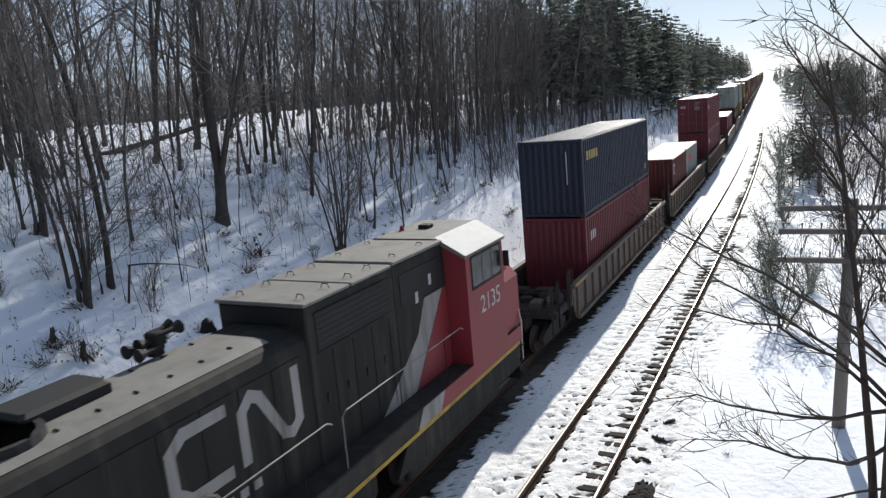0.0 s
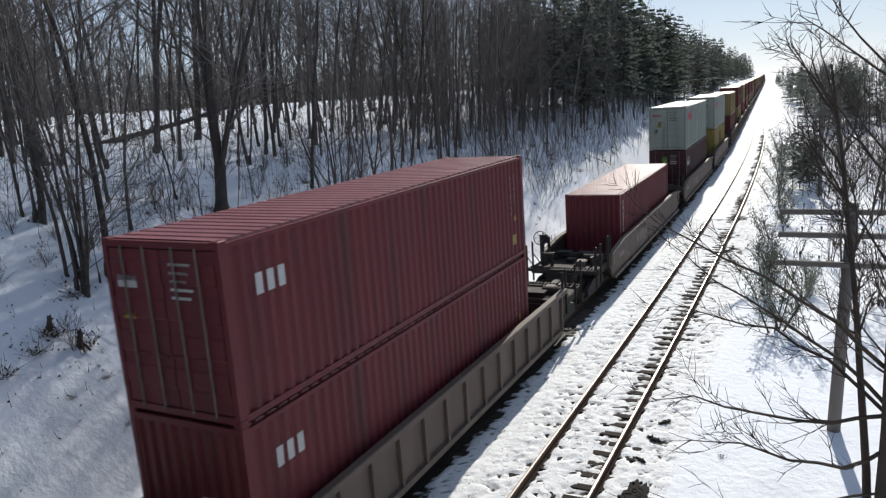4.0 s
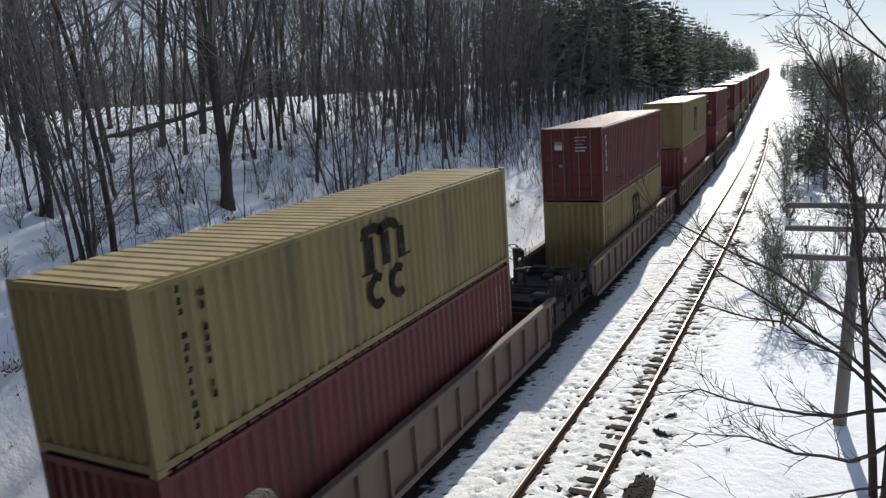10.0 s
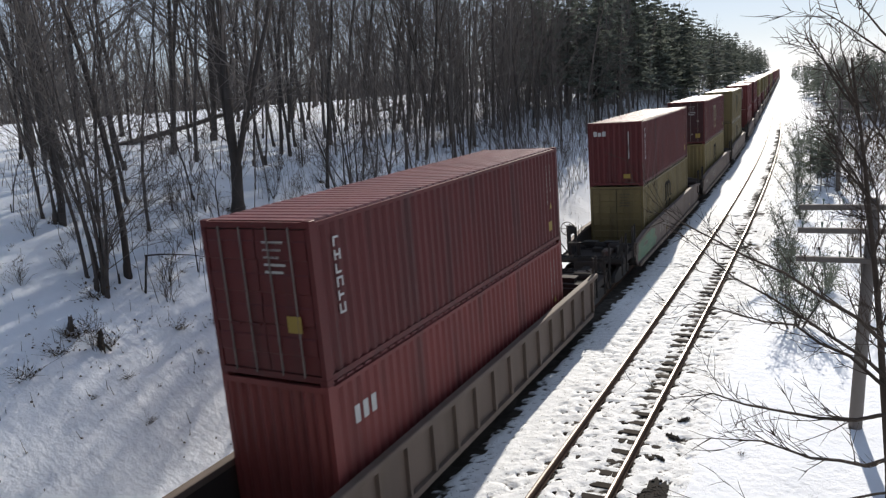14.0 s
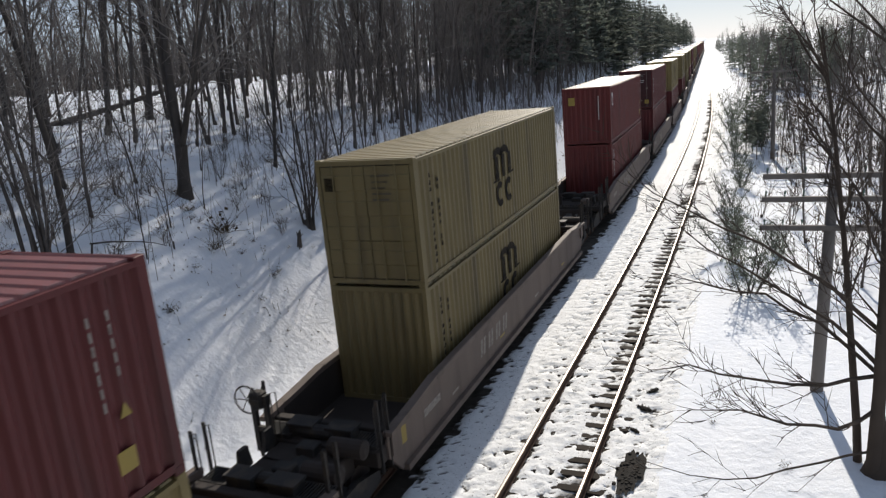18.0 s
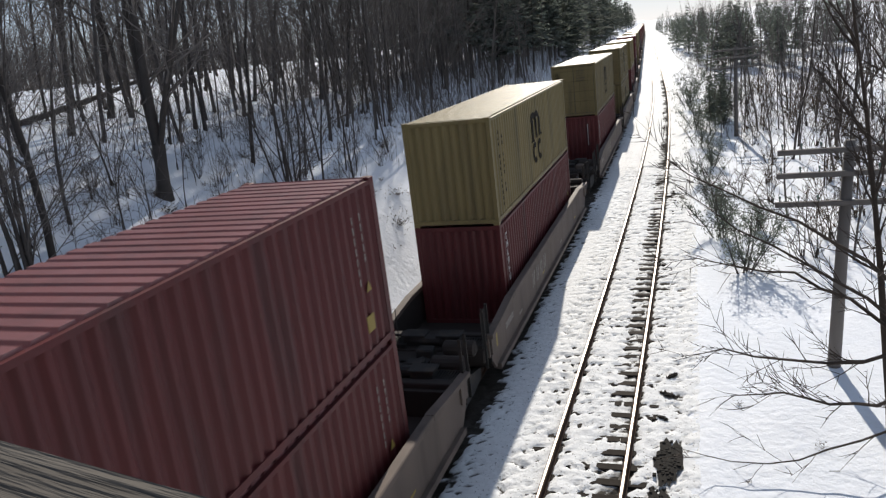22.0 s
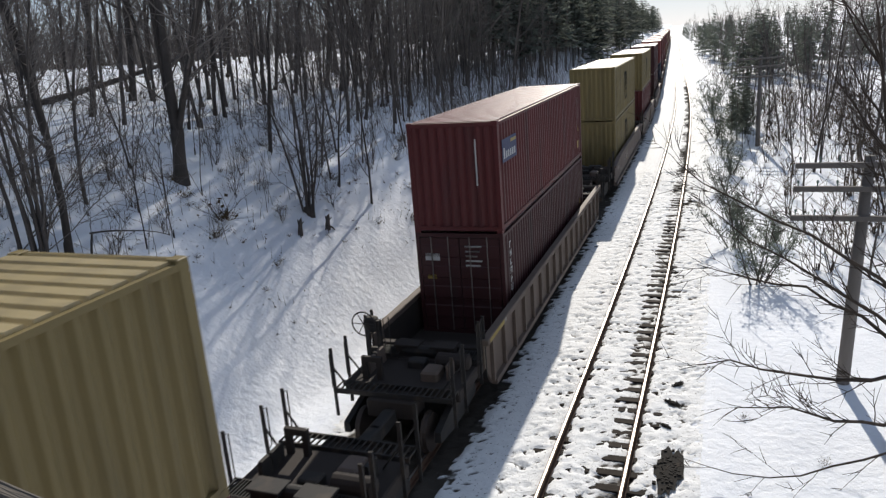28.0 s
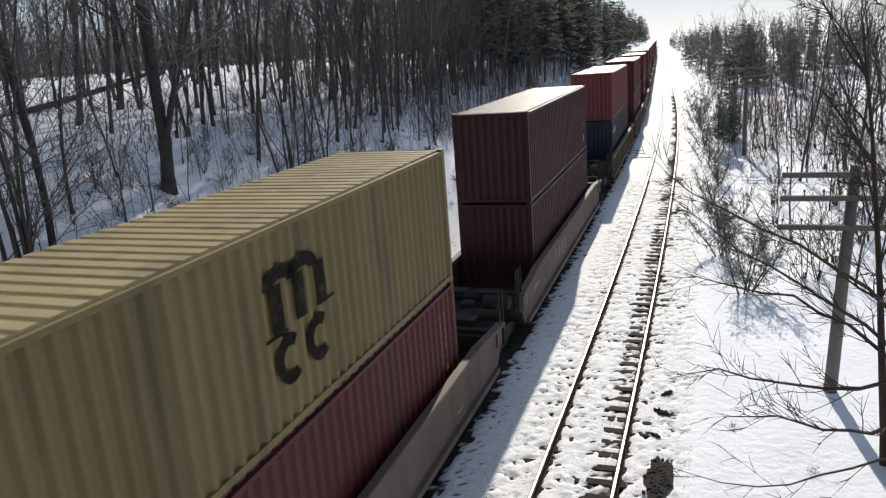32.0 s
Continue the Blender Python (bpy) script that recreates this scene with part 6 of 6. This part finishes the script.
spots = [(-11.87, 18.13, 1.3), (-11.5, 17.3, 0.8), (-10.56, 12.89, 0.6), (-10.36, 13.95, 0.5), (-10.7, 10.9, 0.6), (-11.2, 10.2, 0.5), (-10.9, 9.7, 0.6), (-12.0, 11.6, 0.8), (-12.9, 17.9, 0.7), (-13.6, 18.3, 0.6)]
while len(spots) < 170:
    y = sr.uniform(8, 60)
    u = sr.uniform(-14.5, -8.4)
    spots.append((u + bend(y), y, sr.uniform(0.10, 0.36) if sr.random() < 0.9 else 0.7))
for i, (x, y, sc) in enumerate(spots):
    ob = tagged(new("dry_scrub", SCRUBS[i % 4]), "small tuft of dry brown stalks poking through snow", "scrub", "dry tufts on the bank", "stuff")
    ob.matrix_basis = Matrix.Translation((x, y, ground_z(x, y) - 0.02)) @ Matrix.Rotation(sr.uniform(0, 6.28), 4, "Z") @ Matrix.Diagonal((sc, sc, sc, 1))
for x, y, sc in ((4.2, 11.6, 0.3), (4.9, 10.4, 0.35), (3.4, 12.3, 0.22), (5.3, 12.2, 0.3), (3.9, 9.6, 0.25), (2.9, 16.4, 0.2), (4.4, 15.0, 0.25)):
    ob = tagged(new("dry_scrub", SCRUBS[int(y) % 4]), "few thin dry weed stalks in the trackside snow", "scrub", "dry tufts beside the track", "stuff")
    ob.matrix_basis = Matrix.Translation((x, y, ground_z(x, y) - 0.02)) @ Matrix.Diagonal((sc, sc, sc * 1.4, 1))
# fallen leaves and broken stalks that fleck the snow of the bank
g = Geo()
for i in range(5200):
    y = 7 + 60 * sr.random() ** 1.4
    u = sr.uniform(-16.5, -7.7) if i % 5 else sr.uniform(-30, -15)
    x = u + bend(y)
    if noise.noise(Vector((x * 0.45, y * 0.45, 4.4))) < sr.uniform(-0.35, 0.35):
        continue
    z, w, a = ground_z(x, y) + 0.012, sr.uniform(0.015, 0.045), sr.uniform(0, 6.28)
    c, d = math.cos(a) * w, math.sin(a) * w
    m = len(g.v)
    g.v += [(x - c, y - d, z), (x + d * 0.6, y - c * 0.6, z + sr.uniform(0, 0.05)), (x + c, y + d, z + sr.uniform(0, 0.04)), (x - d * 0.6, y + c * 0.6, z)]
    g.f.append((m, m + 1, m + 2, m + 3))
    if i % 3 == 0:
        g.tube([(x, y, z - 0.05), (x + c * 2, y + d * 2, z + sr.uniform(0.05, 0.35))], [0.006, 0.003], 3, False)
tagged(new("leaf_litter", g.mesh("leaf_litter", SCRUB)), "brown fallen leaves and stalks flecking the snowy bank", "litter", kind="stuff")
# a dead tree lodged in the wood, its twigs drooping
g = Geo()
p0, p1 = Vector((-24.4, 18.0, 6.6)), Vector((-23.2, 36.0, 9.6))
spine = [p0.lerp(p1, k / 8) + Vector((0, 0, 0.35 * math.sin(math.pi * k / 8) * -1)) for k in range(9)]
g.tube(spine, [0.17 - 0.014 * k for k in range(9)], 6)
for k in range(70):
    t = sr.uniform(0.5, 7.9)
    j = int(t)
    branch(g, spine[j].lerp(spine[j + 1], t - j), (sr.gauss(0, 0.5), sr.uniform(0.2, 1.0), sr.gauss(0, 0.4)), sr.uniform(0.6, 1.8), 0.02, 2, sr, 3)
tagged(new("lodged_dead_tree", g.mesh("lodged_dead_tree", BARK)), "dead leafless tree leaning low through the wood", "dead wood")
# an arching dead stem
g = Geo()
limb(g, (0, 0, -0.1), (0.1, 0.1, 1), 1.1, 0.035, 0.025, 4, 5, 0.1, sr)
limb(g, (0.1, 0.1, 1.0), (0.5, 0.9, 0.05), 1.9, 0.025, 0.008, 6, 5, 0.12, sr, -0.12)
dead = tagged(new("dead_stem", g.mesh("dead_stem", BARK)), "thin dead stem arching over the snow", "dead wood")
dead.matrix_basis = Matrix.Translation((-11.63, 12.88, ground_z(-11.63, 12.88)))

# ---- bridge rail ----
rail_b = thing("bridge_handrail", "weathered grey timber handrail of the bridge", "handrail")
RZ = 8.115


def rail_y(x):
    return 0.9186 - 0.1780 * x


p0 = Vector((6.0, rail_y(6.0), RZ))
p1 = Vector((-6.0, rail_y(-6.0), RZ))
dv = (p1 - p0).normalized()
L, joint = (p1 - p0).length, 4.35
part("top_board", Geo().bevel_box(0, joint - 0.004, 0.0, 0.085, -0.05, 0, 0.006), PLANK, rail_b)
part("top_board", Geo().bevel_box(joint + 0.004, L, 0.0, 0.085, -0.05, -0.002, 0.006), PLANK, rail_b)
part("inner_board", Geo().bevel_box(0, L, 0.088, 0.20, -0.062, -0.012, 0.006), PLANK, rail_b)
part("face_board", Geo().bevel_box(0, L, 0.02, 0.06, -0.32, -0.054, 0.006), PLANK, rail_b)
for xx in (3.6, 5.6, 7.6, 9.6):
    part("post", Geo().prism([(xx - 0.04, -1.1), (xx + 0.04, -1.1), (xx + 0.04, -0.066), (xx - 0.04, -0.066)], 0.07, 0.15), PLANK, rail_b)
rail_b.matrix_basis = Matrix.Translation(p0) @ Matrix.Rotation(math.atan2(dv.y, dv.x), 4, "Z")


# a weathered post outside the rail
outer = thing("bridge_post", "weathered grey post standing outside the bridge rail", "post")
part("shaft", Geo().prism([(-0.045, -1.0), (0.045, -1.0), (0.045, -0.045), (0.030, -0.022), (0.008, 0.0), (-0.018, -0.004), (-0.045, -0.03)], -0.04, 0.04), PLANK, outer)
outer.matrix_basis = Matrix.Translation((4.09, 0.66, 7.704))

# ---- the bridge under the camera ----
bridge = thing("bridge", "grey timber and steel road bridge over the cutting", "bridge", kind="structure")
# deck width, girders and abutments are unseen; widened to block light from behind
deck = part("deck", Geo().box(-10, 24, -0.12, 11.5, -1.36, -1.10), PLANK, bridge)
for yy in (-0.1, 3.7, 7.5, 11.2):
    part("girder", Geo().box(-10, 24, yy, yy + 0.25, -1.47, -1.365), STEEL_DARK, bridge)
bridge.matrix_basis = rail_b.matrix_basis.copy()
for x0, x1 in ((-19.0, -8.4), (4.6, 15.0)):
    part("abutment", Geo().box(x0, x1, -12.0, 0.0, -1.0, 6.6), CONCRETE, bridge).matrix_basis = bridge.matrix_basis.inverted()

# bare cinders beside the clear track
g = Geo()
cr = random.Random(5)
ring = []
for k in range(28):
    a = 2 * math.pi * k / 28
    ring.append((1.0 + 0.22 * cr.uniform(-1, 1)) * Vector((0.27 * math.cos(a), 0.80 * math.sin(a), 0)))
for f in (0.0, 0.5, 1.0):
    for q in ring:
        g.v.append((q.x * f, q.y * f, 0.012 * (1 - f) + cr.uniform(0, 0.006) - 0.01 * f))
for lay in (0, 28):
    for k in range(28):
        g.f.append((lay + k, lay + (k + 1) % 28, lay + 28 + (k + 1) % 28, lay + 28 + k))
for k in range(130):
    a, d = cr.uniform(0, 6.28), abs(cr.gauss(0, 0.55))
    x, y, s = 0.22 * d * math.cos(a), 0.70 * d * math.sin(a), cr.uniform(0.012, 0.035)
    g.box(x - s, x + s, y - s, y + s, -0.02, 0.012 + 0.4 * s)
cinders = tagged(new("cinders", g.mesh("cinders", BALLAST)), "patch of dark bare cinders in the snow beside the rail", "cinders", kind="stuff")
cinders.matrix_basis = Matrix.Translation((1.47, 13.75, -0.142))
for x, y, sc in ((1.42, 12.2, 0.7), (1.36, 16.6, 0.32), (1.40, 17.6, 0.25), (1.28, 15.5, 0.2)):
    more = tagged(new("cinders", cinders.data), "patch of dark bare cinders in the snow beside the rail", "cinders", kind="stuff")
    more.matrix_basis = Matrix.Translation((x, y, -0.142)) @ Matrix.Rotation(x * 40, 4, "Z") @ Matrix.Diagonal((sc * 1.2, sc, 1, 1))


# ---- ties, each a piece of its track ----
def ties():
    proto = Geo().bevel_box(-1.28, 1.28, -0.115, 0.115, -0.17, 0, 0.015).mesh("tie", TIE)
    r = random.Random(3)
    for off, bed in ((0.0, bpy.data.objects["track_bed_clear_track"]),):
        y = -4.0
        n = 0
        while y < 112:
            p = on_line(y, off + r.uniform(-0.04, 0.04), -0.187 + r.uniform(-0.012, 0.004))
            ob = new("tie", proto)
            ob.parent = bed
            ob.matrix_basis = pose(p.x, p.y, p.z, 0, 0, -math.degrees(math.atan(slope_at(y))) + r.uniform(-1, 1))
            y += 0.53


ties()
motions()
